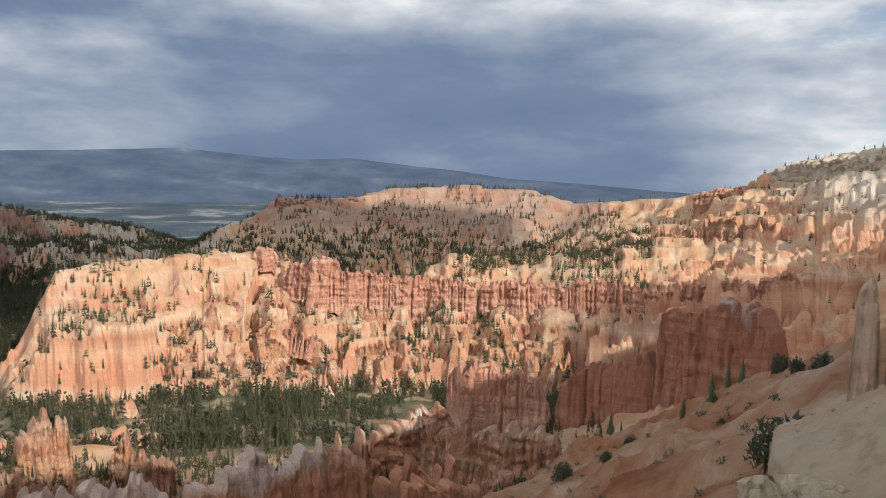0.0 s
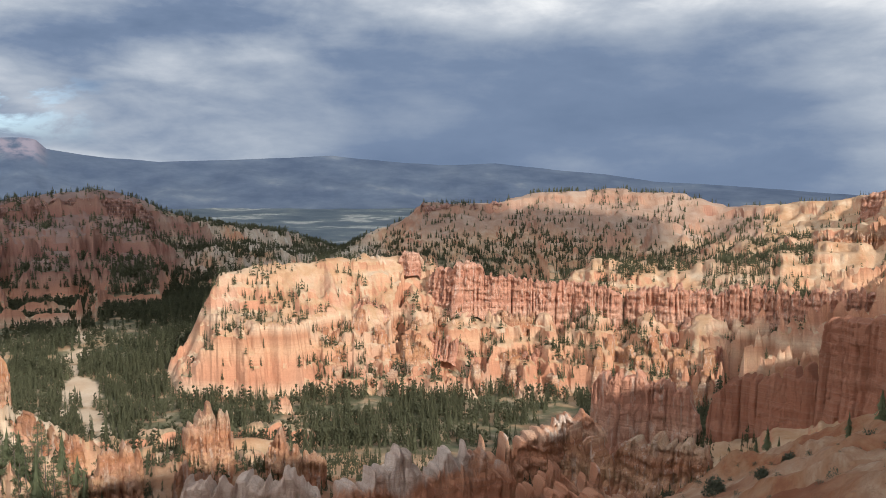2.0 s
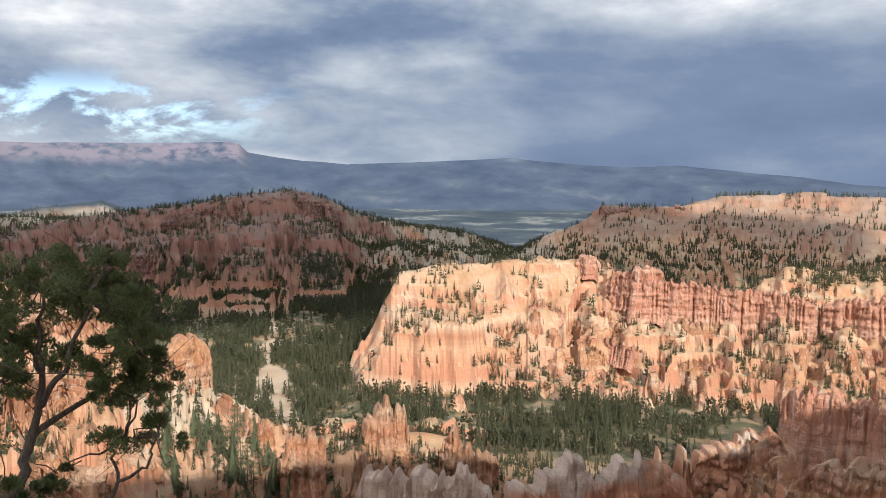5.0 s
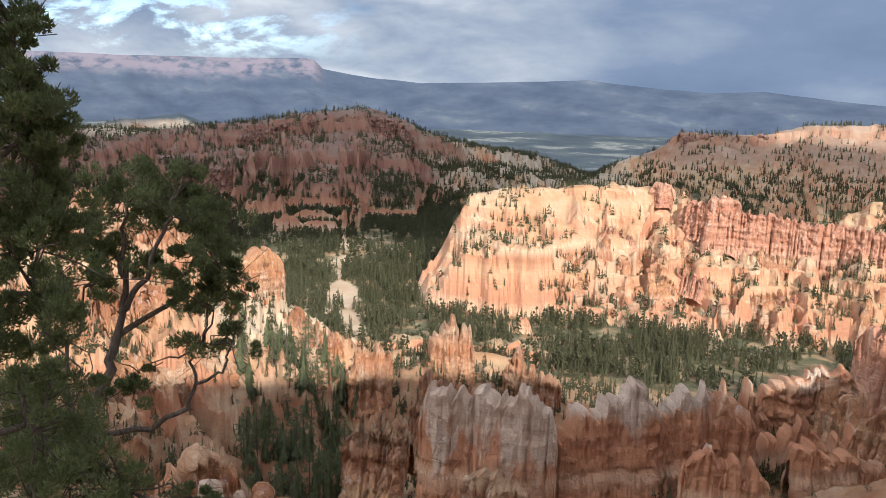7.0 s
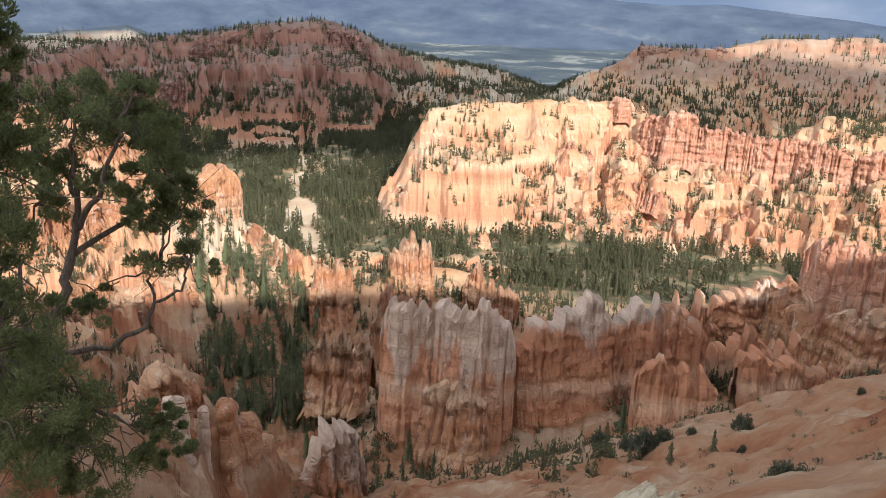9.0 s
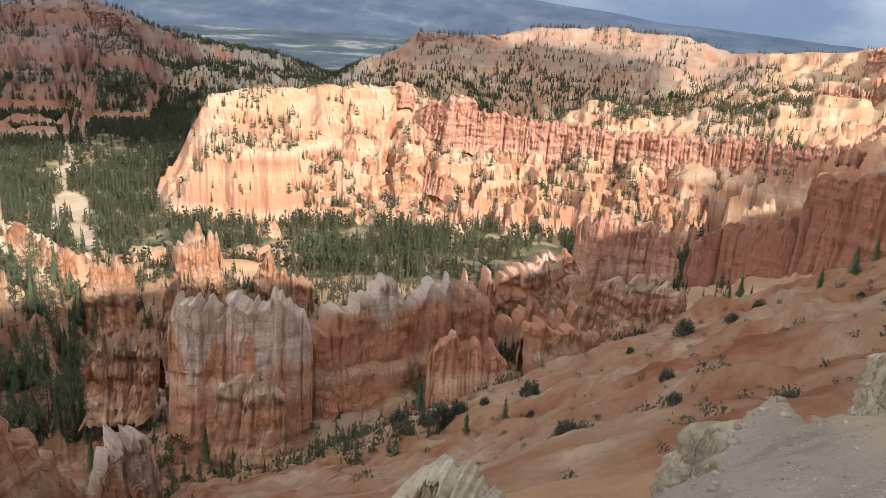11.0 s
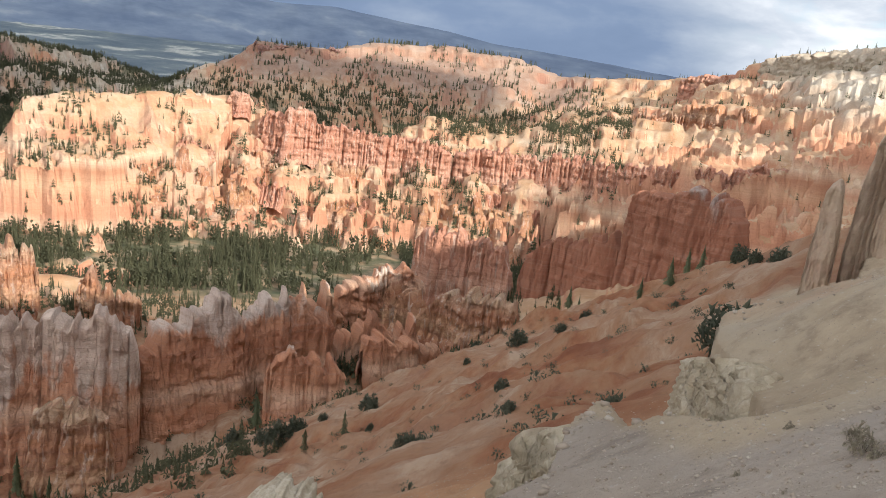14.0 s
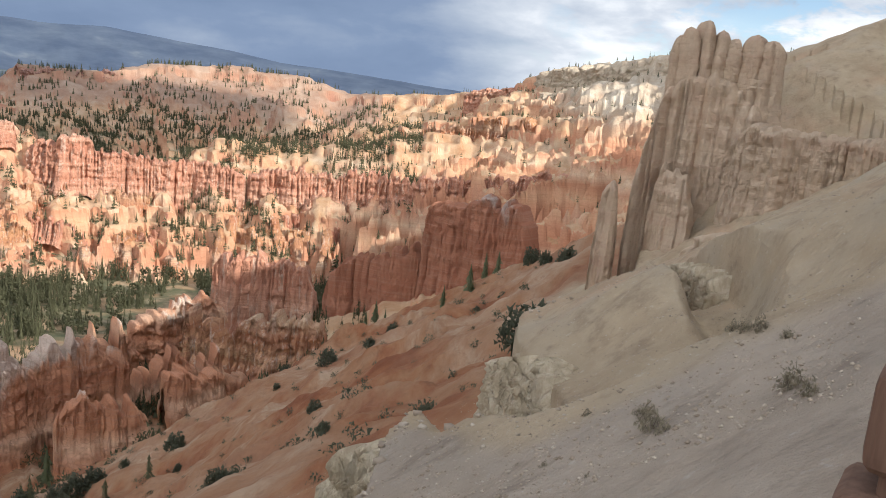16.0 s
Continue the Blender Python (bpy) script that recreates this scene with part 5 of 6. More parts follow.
left_pts = scatter(26000, 16, 58, 1100, 1900, lambda x, y, z, r, a, t: (0.22 + 0.6 * clump(x, y, 45, 207, 0.40, 0.58) + 0.4 * (a < 29.5) + 0.5 * smooth(-z, 105, 125)) * (t < 2.2), 25)
wood("mesa_forest", "shaded pines dotted over a red mesa", left_pts, 5, 11, FIRS + BLOBS, 5)
foot_pts = scatter(11000, 22, 58, 1010, 1400, lambda x, y, z, r, a, t: smooth(-z + 24 * (fbm(x / 50, y / 50, 3, 208) - 0.5), 96, 116) * (t < 1.6), 35)
wood("mesa_forest", "dark pine wood climbing the foot of a shaded mesa", foot_pts, 8, 15, FIRS + PINES, 12)
right_pts = scatter(5200, -34, -9, 560, 1420, lambda x, y, z, r, a, t: (0.05 + 0.5 * clump(x, y, 30, 209, 0.52, 0.66)) * (t < 1.4), 26)
wood("scattered_pines", "scattered pines among red and cream hoodoos below the rim", right_pts, 3, 7, FIRS + BLOBS, 6)
rim_pts = scatter(2600, -40, -10, 850, 1700, lambda x, y, z, r, a, t: 0.9 * (t < 0.25) * (z > -60), 27)
wood("rim_trees", "small pines standing along the plateau rim", rim_pts, 4, 8, FIRS, 7)
plain_pts = scatter(4000, -8, 50, 1650, 2300, lambda x, y, z, r, a, t: 0.7 * clump(x, y, 120, 211, 0.38, 0.55), 28)
wood("mesa_forest", "dark woodland at the edge of the far plain", plain_pts, 8, 14, BLOBS, 8)
hood_pts = scatter(9500, -12, 58, 215, 400, lambda x, y, z, r, a, t: (0.22 + 0.6 * clump(x, y, 16, 213, 0.46, 0.6)) * (t < 2.6), 29)
wood("scattered_pines", "small pines and scrub between sunlit hoodoos", hood_pts, 2.5, 7, SLIM + SLIM + BLOBS, 9)
near_pts = scatter(3600, 2, 50, 105, 250, lambda x, y, z, r, a, t: 0.8 * clump(x, y, 10, 215, 0.45, 0.6) * (t < 1.7), 30)
wood("scattered_scrub", "low green scrub between shaded rock fins", near_pts, 1.2, 4.2, BLOBS + FIRS + TUFTS, 10)

slope_pts = scatter(560, -25, 16, 26, 150, lambda x, y, z, r, a, t: (0.15 + 0.7 * clump(x, y, 9, 217, 0.45, 0.6)) * (np.abs(slope_plane(x, y) - z) < 0.3), 31)
wood("slope_scrub", "small grey-green tufts of scrub on an orange slope", slope_pts, 0.35, 1.25, TUFTS, 11, SCRUB)


# Trees that can be told apart: built once, then copied.
def fir_tree(seed, label):
    g = np.random.RandomState(seed)
    tree = tagged(new("fir_tree"), label, "tree", "firs below the overlook")
    part("trunk", fast_mesh("trunk", *trunk_arrays(0.9, 0.014), BARK), tree)
    v, f = conifer_arrays(g, 1.0, 0.20 + 0.05 * (seed % 3), 30, 16, 0.10, 0.5, 0.48)
    part("crown", fast_mesh("crown", v, f, LIGHT_NEEDLES, False), tree)
    return tree


def pine_tree(seed, label):
    """A ponderosa one metre high: bare trunk, rounded crown of needle clumps with gaps."""
    g = np.random.RandomState(seed)
    tree = tagged(new("pine_tree"), label, "tree", "firs below the overlook")
    part("trunk", fast_mesh("trunk", *trunk_arrays(0.9, 0.014), BARK), tree)
    t = g.uniform(0.22, 1.0, 34)
    reach = 0.15 * np.sin(np.pi * np.clip((t - 0.08) / 0.95, 0, 1)) ** 0.7 * g.uniform(0.3, 1.0, 34)
    a = g.uniform(0, 6.283, 34)
    hub = np.stack([reach * np.cos(a), reach * np.sin(a), 0.97 * t], 1)
    c = np.repeat(hub, 16, 0) + g.normal(size=(34 * 16, 3)) * (0.022, 0.022, 0.016)
    blades = c[:, None, :] + g.normal(size=(34 * 16, 3, 3)) * (0.012, 0.012, 0.015)
    part("crown", fast_mesh("crown", blades.reshape(-1, 3), np.arange(34 * 48).reshape(-1, 3), LIGHT_NEEDLES, False), tree)
    return tree


def bush(seed, label, mat=SCRUB, group="bushes on the slope", leaves=900):
    """A round shrub of short stems and many small leaves, one metre high."""
    g = np.random.RandomState(seed)
    b = tagged(new("bush"), label, "bush", group)
    vs, fs = [], []
    for k in range(leaves):
        d = g.normal(size=3)
        d /= np.linalg.norm(d)
        d[2] = abs(d[2])
        lobe = 0.74 + 0.2 * math.sin(5 * math.atan2(d[1], d[0]) + 2 * seed) * d[2] + 0.34 * math.sin(3 * math.atan2(d[1], d[0]) + seed) * (1 - d[2]) + g.uniform(-0.1, 0.12)
        c = np.array([d[0] * 0.55, d[1] * 0.55, d[2] * 0.95]) * lobe * g.uniform(0.55, 1.0) ** 0.5
        p, q = g.normal(size=3) * (0.045, 0.045, 0.075), g.normal(size=3) * 0.04
        n = len(vs)
        vs += [c + p, c + q, c - 0.6 * p - 0.5 * q]
        fs.append((n, n + 1, n + 2))
    part("leaves", fast_mesh("leaves", vs, fs, mat, False), b)
    vs, fs = [], []
    for k in range(9):
        a = g.uniform(0, 6.28)
        tip = np.array([math.cos(a) * 0.4, math.sin(a) * 0.4, g.uniform(0.4, 0.8)])
        s = np.array([-math.sin(a), math.cos(a), 0]) * 0.018
        n = len(vs)
        vs += [s + [0, 0, -0.1], -s + [0, 0, -0.1], tip - s * 0.3, np.array([0, 0, -0.1]) + [s[1], -s[0], 0]]
        fs += [(n, n + 1, n + 2), (n + 1, n + 3, n + 2), (n + 3, n, n + 2)]
    part("stems", fast_mesh("stems", vs, fs, BARK, False), b)
    return b


def stand(ob, az, r, size, turn=0.0, sink=0.1, sx=1.0):
    x, y, z = spot(az, r, sink)
    ob.matrix_basis = pose(x, y, z, 0, 0, turn) @ Matrix.Diagonal((size * sx, size * sx, size, 1))
    return ob


def stand_copy(ob, az, r, size, turn=0.0, sink=0.1, sx=1.0):
    made = copy_thing(ob, Matrix.Identity(4))
    return stand(made, az, r, size, turn, sink, sx)


firs = [fir_tree(s, "dark green fir on the slope below the overlook") for s in (41, 42, 43)]
for f, (a, r, s) in zip(firs, ((-19.3, 140, 6.0), (-17.5, 131, 4.2), (34.5, 232, 15))):
    stand(f, a, r, s, a * 9, 0.2, 1.25)
pines = [pine_tree(s, "green ponderosa pine in the hollow below the overlook") for s in (44, 45)]
for p, (a, r, s) in zip(pines, ((35.2, 240, 14), (37.4, 246, 16))):
    stand(p, a, r, s, a * 9, 0.3, 1.2)
g = np.random.RandomState(77)
for i in range(190):
    a, r = g.uniform(32.6, 41.0), g.uniform(222, 335)
    if spot(a, r)[2] > -84:
        continue
    stand_copy(firs[i % 3] if i % 3 == 0 else pines[i % 2], a, r, g.uniform(7, 18), g.uniform(0, 360), 0.3, g.uniform(0.9, 1.4))
for i, (a, r, s) in enumerate(((9.4, 138, 7.2), (14.9, 170, 5.0), (25.6, 190, 10), (22.7, 188, 8), (23.6, 186, 7), (12.7, 160, 4.5), (-12.7, 150, 4.5), (17.3, 160, 5), (24.5, 150, 7), (26.0, 152, 6), (22.5, 155, 5.5), (31.5, 140, 8), (-12.0, 165, 4.5), (-13.4, 168, 4.0), (-20.3, 190, 8), (-21.2, 185, 7), (33.5, 145, 7), (28.0, 160, 6))):
    stand_copy(firs[i % 3], a, r, s, 70.0 * i, 0.3, 1.1)

bushes = [bush(s, "round dark green shrub growing on the sandy slope") for s in (51, 52, 53)]
BUSHES = ((-24.2, 50, 3.9), (-22.0, 118, 2.4), (-14.1, 128, 2.6), (-12.5, 118, 2.1), (-9.5, 121, 3.2), (-6.4, 150, 1.9), (-16.8, 109, 1.5), (-23.5, 150, 3.8), (-26.1, 117, 3.4), (-24.5, 124, 2.6), (-8.8, 76, 1.7), (-17.2, 40, 0.95), (-9.6, 44, 0.95), (1.0, 114, 3.2), (0.8, 106, 1.6), (-2.2, 56, 1.9), (-5.3, 52, 0.9), (-11.5, 70, 0.8), (-20.0, 110, 0.9), (-5.9, 118, 1.2), (11.0, 130, 3.6), (7.6, 118, 4.6), (6.4, 119, 3.4), (4.4, 119, 1.7), (-3.2, 57, 1.2), (8.8, 122, 3.0))
for i, (a, r, s) in enumerate(BUSHES):
    stand(bushes[i], a, r, s, 50.0 * i) if i < 3 else stand_copy(bushes[i % 3], a, r, s, 50.0 * i)
dry = bush(60, "small dry grey-green shrub on pale gravel", DRY, "dry shrubs near the camera", 330)
stand(dry, -33.8, 5.9, 0.22)
for i, (a, r, s) in enumerate(((-34.1, 5.7, 0.2), (-42.5, 5.5, 0.2), (-39.9, 7.2, 0.18), (-39.0, 7.4, 0.17), (-38.2, 7.7, 0.15), (-29.6, 6.6, 0.09), (-43.0, 10.5, 0.17), (-27.2, 5.7, 0.08), (-33.2, 6.0, 0.11), (-35.0, 5.5, 0.14), (-41.6, 6.8, 0.12), (-43.6, 5.2, 0.15), (-31.0, 6.4, 0.07), (-20.0, 9.6, 0.22), (-25.2, 6.0, 0.05), (-36.8, 9.0, 0.11), (-30.4, 5.2, 0.06))):
    stand_copy(dry, a, r, s, 80.0 * i, 0.03)


# ------------------------------------------------------------------ the two junipers beside the overlook
def limb(pts, r0, r1, sides=7):
    """A bent tapering limb through points."""
    pts = [Vector(p) for p in pts]
    vs, fs = [], []
    side = Vector((1, 0.2, 0.1))
    for k, p in enumerate(pts):
        d = (pts[min(k + 1, len(pts) - 1)] - pts[max(k - 1, 0)]).normalized()
        a = d.cross(side).normalized()
        b = d.cross(a)
        rad = r0 + (r1 - r0) * k / (len(pts) - 1)
        for j in range(sides):
            t = 6.283 * j / sides
            vs.append(p + (a * math.cos(t) + b * math.sin(t)) * rad)
    for k in range(len(pts) - 1):
        for j in range(sides):
            p, q = k * sides + j, k * sides + (j + 1) % sides
            fs += [(p, q, q + sides), (p, q + sides, p + sides)]
    return [tuple(v) for v in vs], fs


def bent(a, b, g, sway, n=7):
    """Points from a to b, wandering a little."""
    a, b = Vector(a), Vector(b)
    out, off = [], Vector((0, 0, 0))
    for k in range(n):
        t = k / (n - 1)
        out.append(a.lerp(b, t) + off * math.sin(math.pi * t))
        off += Vector(g.normal(size=3)) * sway
    return out


def sprays(g, centre, size, count, vs, fs, leaf=0.05):
    """Scale-leaf sprays: small crossed blades that point out of a clump."""
    for k in range(count):
        d = g.normal(size=3)
        d /= np.linalg.norm(d)
        c = np.array(centre) + d * size * g.uniform(0.25, 1.0) ** 0.6 * np.array([1, 1, 0.8])
        out = d * 0.7 + np.array([0, 0, 0.7]) + g.normal(size=3) * 0.3
        out = out / np.linalg.norm(out) * leaf * g.uniform(1.0, 2.2)
        s = np.cross(out, g.normal(size=3))
        s = s / (np.linalg.norm(s) + 1e-9) * leaf * g.uniform(0.3, 0.5)
        n = len(vs)
        vs += [c - s, c + s, c + out]
        fs.append((n, n + 1, n + 2))


def at(az, el, r):
    v = way(az, el) * r
    return v.x, v.y, v.z


def juniper(name, label, trunk, limbs, clumps, seed, turn=0.0, leaf=0.025, count=2100):
    """trunk and limbs: lists of (azimuth, elevation, range) bends with radii; clumps: (azimuth, elevation, range, size)."""
    g = np.random.RandomState(seed)
    tree = tagged(new(name), label, "tree")
    trunk, limbs = ([([(a + turn, e, r) for a, e, r in pts], r0, r1) for pts, r0, r1 in rows] for rows in (trunk, limbs))
    for kind, rows in (("trunk", trunk), ("limb", limbs)):
        for pts, r0, r1 in rows:
            way_pts = []
            for p, q in zip(pts, pts[1:]):
                way_pts += bent(at(*p), at(*q), g, 0.03, 6)[:-1]
            way_pts.append(Vector(at(*pts[-1])))
            part(kind, mesh_of(kind, *limb(way_pts, r0, r1), BARK), tree)
    hubs = [Vector(at(*pts[-1])) for pts, _, _ in limbs]
    clumps = [(a + turn, e, r, s) for a, e, r, s in clumps]
    for a, e, r, s in clumps[:10]:
        clumps.append((a + g.normal() * 1.2, e + g.normal() * 1.3, r + g.normal() * 0.5, s * g.uniform(0.5, 0.9)))
    for a, e, r, s in clumps:
        vs, fs = [], []
        c = Vector(at(a, e, r))
        for k in range(8):
            sub = c + Vector(g.normal(size=3)) * s * 0.64
            sprays(g, sub, s * g.uniform(0.22, 0.42), count // 8, vs, fs, leaf)
        part("foliage", fast_mesh("foliage", vs, fs, JUNIPER, False), tree)
        hub = min(hubs, key=lambda h: (h - c).length)
        part("twig", mesh_of("twig", *limb(bent(hub, c, g, 0.05, 6), 0.018, 0.006, 5), BARK), tree)
        for k in range(3):
            tip = c + Vector(g.normal(size=3)) * s * 0.9
            part("twig", mesh_of("twig", *limb(bent(hub.lerp(c, g.uniform(0.4, 0.9)), tip, g, 0.04, 5), 0.010, 0.004, 4), BARK), tree)
    return tree


R1 = 11.0
juniper(
    "juniper_tree", "gnarled juniper with twisted trunk and open dark crown beside the overlook",
    [([(55.0, -30, R1), (51.0, -24.0, R1), (49.0, -21.6, R1), (47.4, -18.9, R1), (46.5, -15.75, R1)], 0.085, 0.06)],
    [([(46.5, -15.75, R1), (45.8, -11.9, R1), (46.0, -8.7, R1), (45.0, -6.4, R1)], 0.05, 0.014),
     ([(46.5, -15.75, R1), (42.9, -13.7, R1 + 0.2), (41.7, -11.6, R1 + 0.2), (40.8, -9.0, R1 + 0.2)], 0.042, 0.012),
     ([(46.2, -14.2, R1), (44.4, -12.0, R1 - 0.3), (43.2, -8.8, R1 - 0.3), (42.8, -6.9, R1 - 0.3)], 0.045, 0.014),
     ([(49.2, -21.0, R1), (49.9, -18.8, R1 + 0.3), (50.8, -15.5, R1 + 0.3), (50.4, -12.0, R1 + 0.3)], 0.055, 0.018),
     ([(49.9, -18.8, R1 + 0.3), (48.8, -15.4, R1 + 0.3), (48.4, -12.4, R1 + 0.3)], 0.03, 0.012),
     ([(45.9, -11.9, R1), (47.2, -9.6, R1), (48.2, -8.2, R1)], 0.035, 0.012),
     ([(49.6, -22.2, R1), (44.4, -21.9, R1), (42.0, -20.7, R1), (41.4, -19.1, R1), (39.6, -18.5, R1), (38.9, -16.6, R1)], 0.04, 0.012),
     ([(41.4, -19.1, R1), (41.6, -17.4, R1), (40.9, -16.4, R1)], 0.022, 0.008),
     ([(55.4, -24.7, R1 - 0.4), (51.8, -23.0, R1 - 0.4), (49.4, -23.6, R1 - 0.4), (46.0, -25.5, R1 - 0.4)], 0.045, 0.012)],
    [(44.6, -6.4, R1, 0.42), (45.8, -7.6, R1, 0.45), (42.9, -7.6, R1, 0.45), (41.3, -8.4, R1, 0.42), (39.9, -9.6, R1, 0.42), (39.2, -11.0, R1, 0.36), (40.6, -11.6, R1, 0.4), (47.8, -8.2, R1, 0.42), (47.2, -10.2, R1, 0.36), (42.6, -10.6, R1, 0.3), (40.2, -13.4, R1, 0.36), (38.9, -13.2, R1, 0.28), (47.8, -12.2, R1, 0.34), (49.8, -11.6, R1, 0.4), (41.0, -16.6, R1, 0.34), (39.4, -16.0, R1, 0.3), (51.5, -24.4, R1 - 0.6, 0.5), (49.6, -25.6, R1 - 0.6, 0.45), (52.0, -27.6, R1 - 0.6, 0.5), (48.6, -28.6, R1 - 0.6, 0.42), (41.4, -26.6, R1 - 0.4, 0.26), (40.2, -27.4, R1 - 0.4, 0.24), (42.4, -28.6, R1 - 0.4, 0.26), (46.6, -30.0, R1 - 0.4, 0.4), (44.0, -30.4, R1 - 0.4, 0.36), (46.0, -18.6, R1, 0.22), (50.6, -19.6, R1 - 0.5, 0.42), (52.4, -20.6, R1 - 0.5, 0.5), (49.4, -23.8, R1 - 0.5, 0.4), (54.4, -22.4, R1 - 0.5, 0.5), (53.2, -18.4, R1 - 0.3, 0.45), (47.0, -26.4, R1 - 0.5, 0.35), (50.0, -27.4, R1 - 0.6, 0.5), (51.0, -22.0, R1 - 0.7, 0.5), (53.0, -24.4, R1 - 0.7, 0.55), (54.6, -26.4, R1 - 0.7, 0.5), (49.0, -21.2, R1 - 0.8, 0.32), (47.6, -23.6, R1 - 0.8, 0.34), (55.0, -19.6, R1 - 0.6, 0.5), (50.8, -25.4, R1 - 0.8, 0.5), (48.2, -25.8, R1 - 0.8, 0.4), (52.6, -29.4, R1 - 0.8, 0.5)], 61, 1.7)
R2 = 7.5
juniper(
    "juniper_tree", "tall dark juniper with dense drooping foliage at the overlook edge",
    [([(59.7, -42, R2), (57.2, -25, R2), (56.2, -8, R2), (55.7, 6, R2)], 0.20, 0.07)],
    [([(56.7, -16, R2), (54.2, -13, R2), (51.7, -12.5, R2)], 0.05, 0.015), ([(56.3, -8, R2), (53.7, -4, R2), (52.1, -3, R2)], 0.05, 0.015), ([(56.1, -2, R2), (53.7, 2, R2), (52.2, 4, R2)], 0.04, 0.012), ([(57.1, -22, R2), (54.2, -21, R2), (52.2, -21, R2)], 0.05, 0.015)],
    [(51.9, 5.0, R2, 0.25), (53.5, 6.5, R2, 0.35), (53.1, 3.0, R2, 0.38), (51.7, 1.5, R2, 0.30), (53.7, 0.0, R2, 0.42), (51.5, -1.6, R2, 0.32), (52.7, -3.4, R2, 0.40), (50.9, -4.4, R2, 0.28), (50.3, -6.4, R2, 0.26), (51.9, -6.6, R2, 0.40), (50.7, -8.6, R2, 0.28), (53.3, -9.0, R2, 0.42), (51.7, -10.6, R2, 0.36), (50.6, -12.4, R2, 0.28), (52.1, -13.4, R2, 0.38), (51.3, -15.4, R2, 0.32), (52.9, -17.0, R2, 0.40), (51.7, -18.8, R2, 0.34), (52.3, -21.4, R2, 0.40), (51.3, -23.4, R2, 0.30), (52.7, -25.5, R2, 0.40)], 62, 0.9)


# Loose stones on the pale slope.
def stones(count, seed):
    g = np.random.RandomState(seed)
    vs, fs, n = [], [], 0
    unit = np.array([(1, 0, 0), (-1, 0, 0), (0, 1, 0), (0, -1, 0), (0, 0, 1), (0, 0, -1)], float)
    tri = np.array([(0, 2, 4), (2, 1, 4), (1, 3, 4), (3, 0, 4), (2, 0, 5), (1, 2, 5), (3, 1, 5), (0, 3, 5)])
    az = g.uniform(-46, -2, count)
    r = 5 + 27 * g.rand(count) ** 1.5
    x, y = flat_xy(az, r)
    z = height(x, y)
    for px, py, pz, d in zip(x, y, z, r):
        s = 0.005 + 0.020 * g.rand() ** 6 + 0.0004 * d
        v = unit * s * g.uniform(0.5, 1.3, (6, 3)) * (1.2, 1.0, 0.7)
        vs.append(v + (px, py, pz + 0.2 * s))
        fs.append(tri + n)
        n += 6
    tagged(new("loose_stones", fast_mesh("loose_stones", np.concatenate(vs), np.concatenate(fs), PEBBLE, False)), "pale angular stones scattered over the sandy slope", "stones", kind="stuff")


def pebble_material():
    m, n = material("pale_stone")
    rnd = n.add("ShaderNodeNewGeometry").outputs["Random Per Island"]
    finish(n, n.ramp(rnd, ((0.0, (0.27, 0.205, 0.15)), (0.5, (0.38, 0.30, 0.225)), (1.0, (0.48, 0.40, 0.315)))), 0.95)
    return m


PEBBLE = pebble_material()
stones(15000, 5)


def rubble(count, seed):
    """Broken blocks along the crumbling edge of the bench."""
    g = np.random.RandomState(seed)
    vs, fs, n = [], [], 0
    unit = np.array([(x, y, z) for x in (-1, 1) for y in (-1, 1) for z in (-1, 1)], float)
    tri = np.array([(0, 1, 3), (0, 3, 2), (4, 6, 7), (4, 7, 5), (0, 4, 5), (0, 5, 1), (2, 3, 7), (2, 7, 6), (0, 2, 6), (0, 6, 4), (1, 5, 7), (1, 7, 3)])
    az = g.uniform(-27, -14, count)
    edge = np.array([-beyond_scarp(*flat_xy(a, 1.0)) + 1.0 for a in az])
    r = np.minimum(edge, 40) + g.normal(size=count) * 0.9 - 0.2
    x, y = flat_xy(az, r)
    z = height(x, y)
    for px, py, pz in zip(x, y, z):
        s = 0.010 + 0.05 * g.rand() ** 3
        v = unit * s * g.uniform(0.45, 1.0, (8, 3)) * (1.2, 1.0, 0.75)
        t = g.uniform(0, 6.28)
        v = v @ np.array([(math.cos(t), math.sin(t), 0), (-math.sin(t), math.cos(t), 0), (0, 0, 1)])
        vs.append(v + (px, py, pz + 0.3 * s))
        fs.append(tri + n)
        n += 8
    tagged(new("rubble", fast_mesh("rubble", np.concatenate(vs), np.concatenate(fs), PEBBLE, False)), "pale broken limestone rubble along the edge of a bench", "stones", kind="stuff")


rubble(160, 8)


# Brown shape of unclear kind beside the camera, built post-like to fit its view.
def wood_material():
    m, n = material("weathered_brown_wood")
    pos = place(n)
    g = n.noise(n.scaled(pos, 30, 30, 4), 1.0, 5, 0.6)
    finish(n, n.ramp(g, ((0.3, (0.115, 0.062, 0.042)), (0.7, (0.20, 0.115, 0.078)))), 0.75, g, 0.3, 0.01)
    return m


WOOD = wood_material()


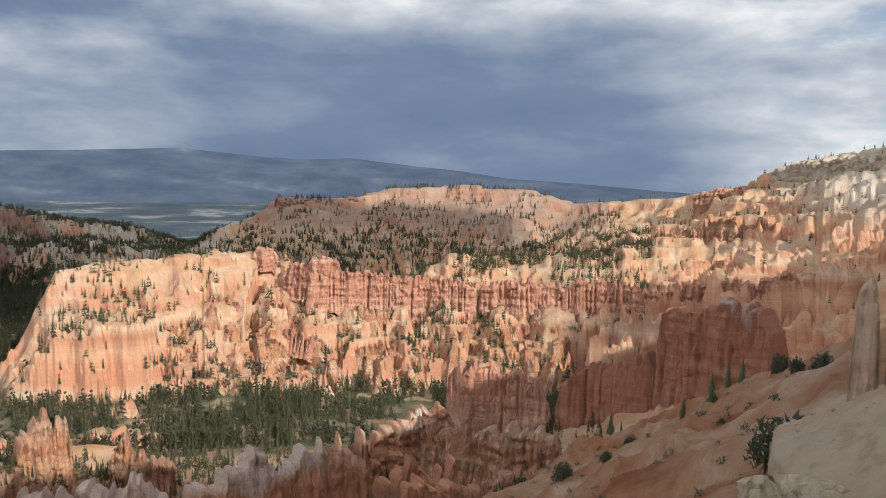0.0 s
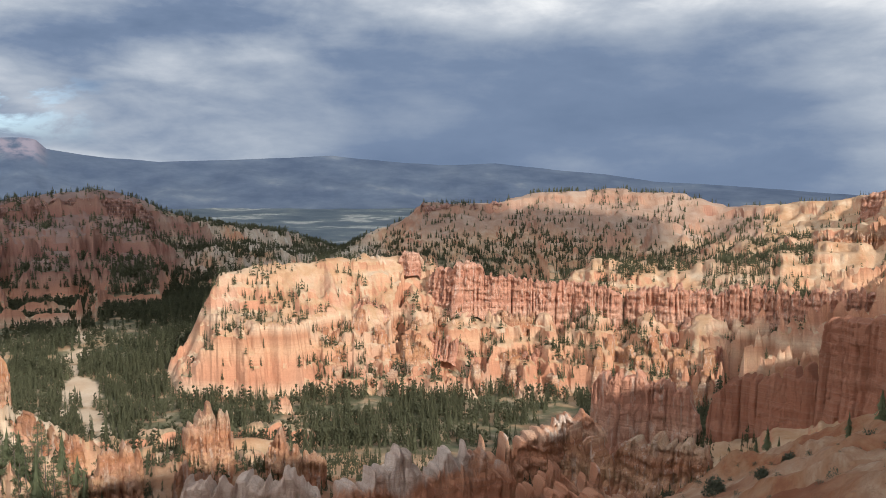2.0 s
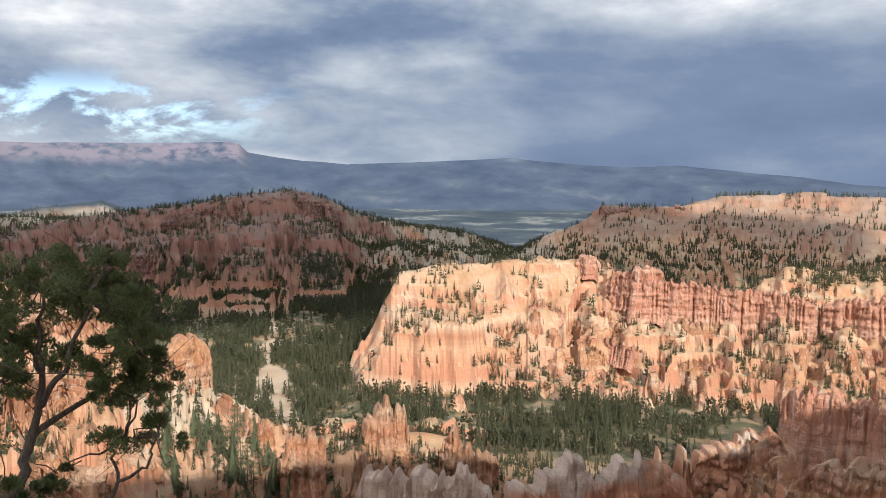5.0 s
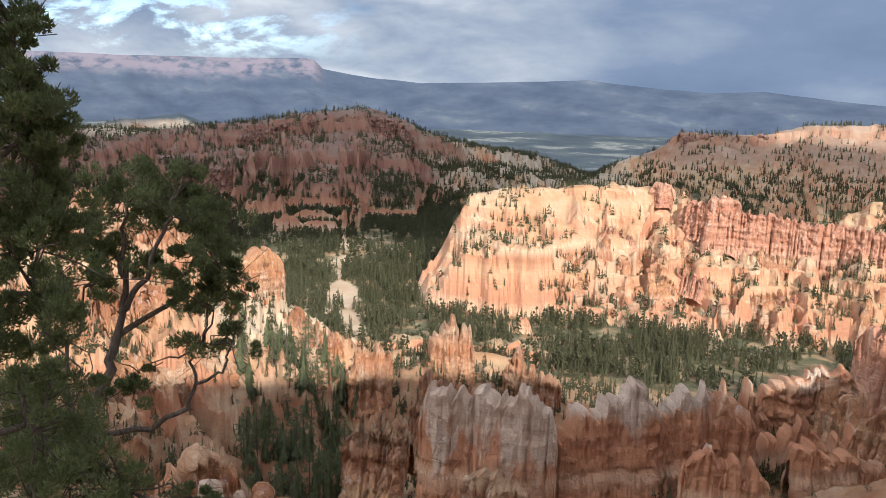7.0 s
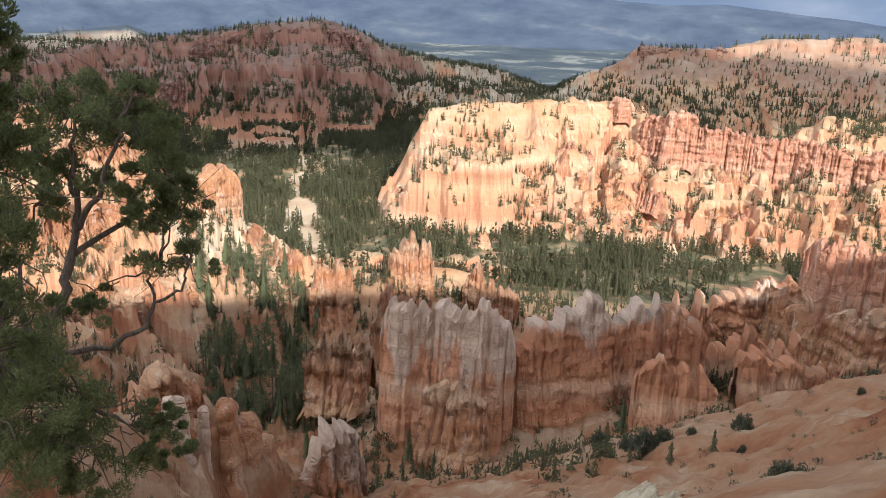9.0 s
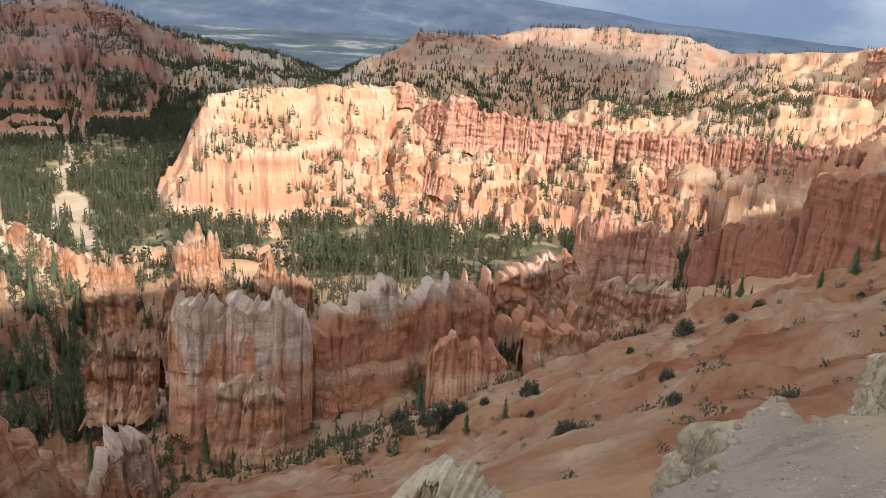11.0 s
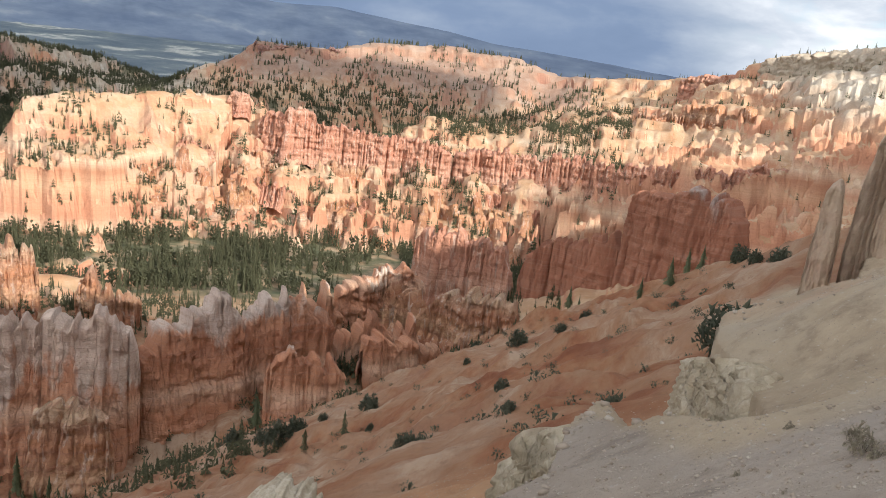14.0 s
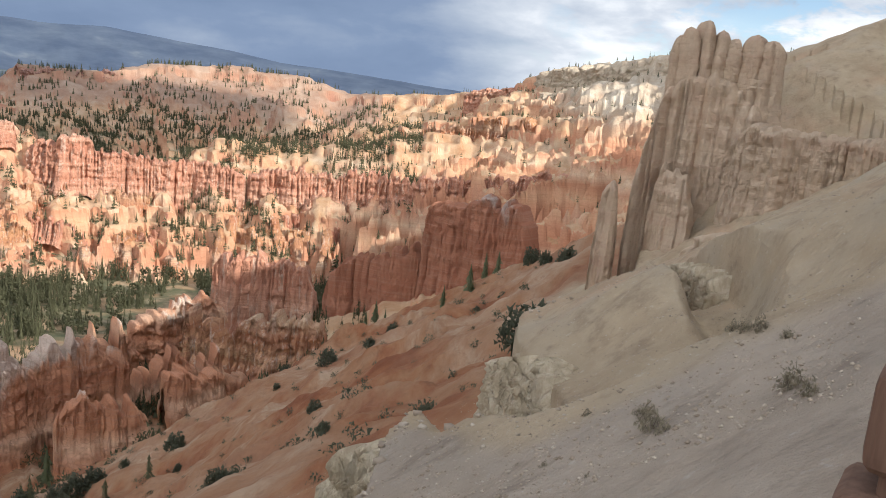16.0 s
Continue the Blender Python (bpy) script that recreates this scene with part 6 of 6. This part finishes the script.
def block(name, size, bevel, m, parent, mat):
    bm = bmesh.new()
    bmesh.ops.create_cube(bm, size=1.0, matrix=Matrix.Diagonal((*size, 1)))
    bmesh.ops.bevel(bm, geom=bm.edges[:], offset=bevel, segments=3, affect="EDGES", profile=0.6)
    me = bpy.data.meshes.new(name)
    bm.to_mesh(me)
    bm.free()
    me.materials.append(mat)
    ob = part(name, me, parent)
    ob.matrix_basis = m
    return ob


def railing_post(az, r):
    """A squat brown post-like shape: flared base, narrow neck and heavy rounded head."""
    x, y, z = spot(az, r, 0.1)
    post = tagged(new("railing_post"), "post-like brown shape with rounded head beside the camera", "post")
    post.matrix_basis = pose(x, y, z, 0, 0, az)
    head = -0.50 - z
    block("base", (0.27, 0.26, head - 0.28), 0.05, pose(0, 0, (head - 0.28) / 2), post, WOOD)
    block("neck", (0.15, 0.15, 0.10), 0.02, pose(0.02, 0, head - 0.25), post, WOOD)
    block("head", (0.23, 0.21, 0.235), 0.045, pose(0.02, 0, head - 0.118), post, WOOD)


railing_post(-50.4, 2.15)


# ------------------------------------------------------------------ unseen clouds added to keep the sun off the left-hand mesa and the walls below the rim
def shade_cloud(name, centre, size, label, seed):
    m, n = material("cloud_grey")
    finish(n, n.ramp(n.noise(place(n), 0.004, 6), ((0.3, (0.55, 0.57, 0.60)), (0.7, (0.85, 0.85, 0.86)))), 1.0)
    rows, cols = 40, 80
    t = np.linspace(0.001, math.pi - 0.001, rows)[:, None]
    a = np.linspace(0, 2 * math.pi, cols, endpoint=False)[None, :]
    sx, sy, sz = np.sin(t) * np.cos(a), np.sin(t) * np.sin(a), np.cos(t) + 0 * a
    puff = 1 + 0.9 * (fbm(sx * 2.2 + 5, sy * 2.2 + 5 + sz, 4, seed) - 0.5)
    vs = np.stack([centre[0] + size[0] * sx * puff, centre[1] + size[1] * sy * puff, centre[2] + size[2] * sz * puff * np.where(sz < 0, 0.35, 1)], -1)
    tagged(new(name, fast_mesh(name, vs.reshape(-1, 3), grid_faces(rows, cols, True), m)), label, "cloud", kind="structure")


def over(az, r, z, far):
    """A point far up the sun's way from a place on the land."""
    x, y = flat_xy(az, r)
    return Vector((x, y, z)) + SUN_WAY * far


shade_cloud("cloud", over(34.5, 1350, -80, 3600), (825, 585, 150), "unseen grey cloud added to cast its shadow over a mesa", 3)
shade_cloud("cloud", over(-23.0, 650, -92, 3600), (125, 85, 14), "small unseen grey cloud added to shade the walls below the rim", 5)
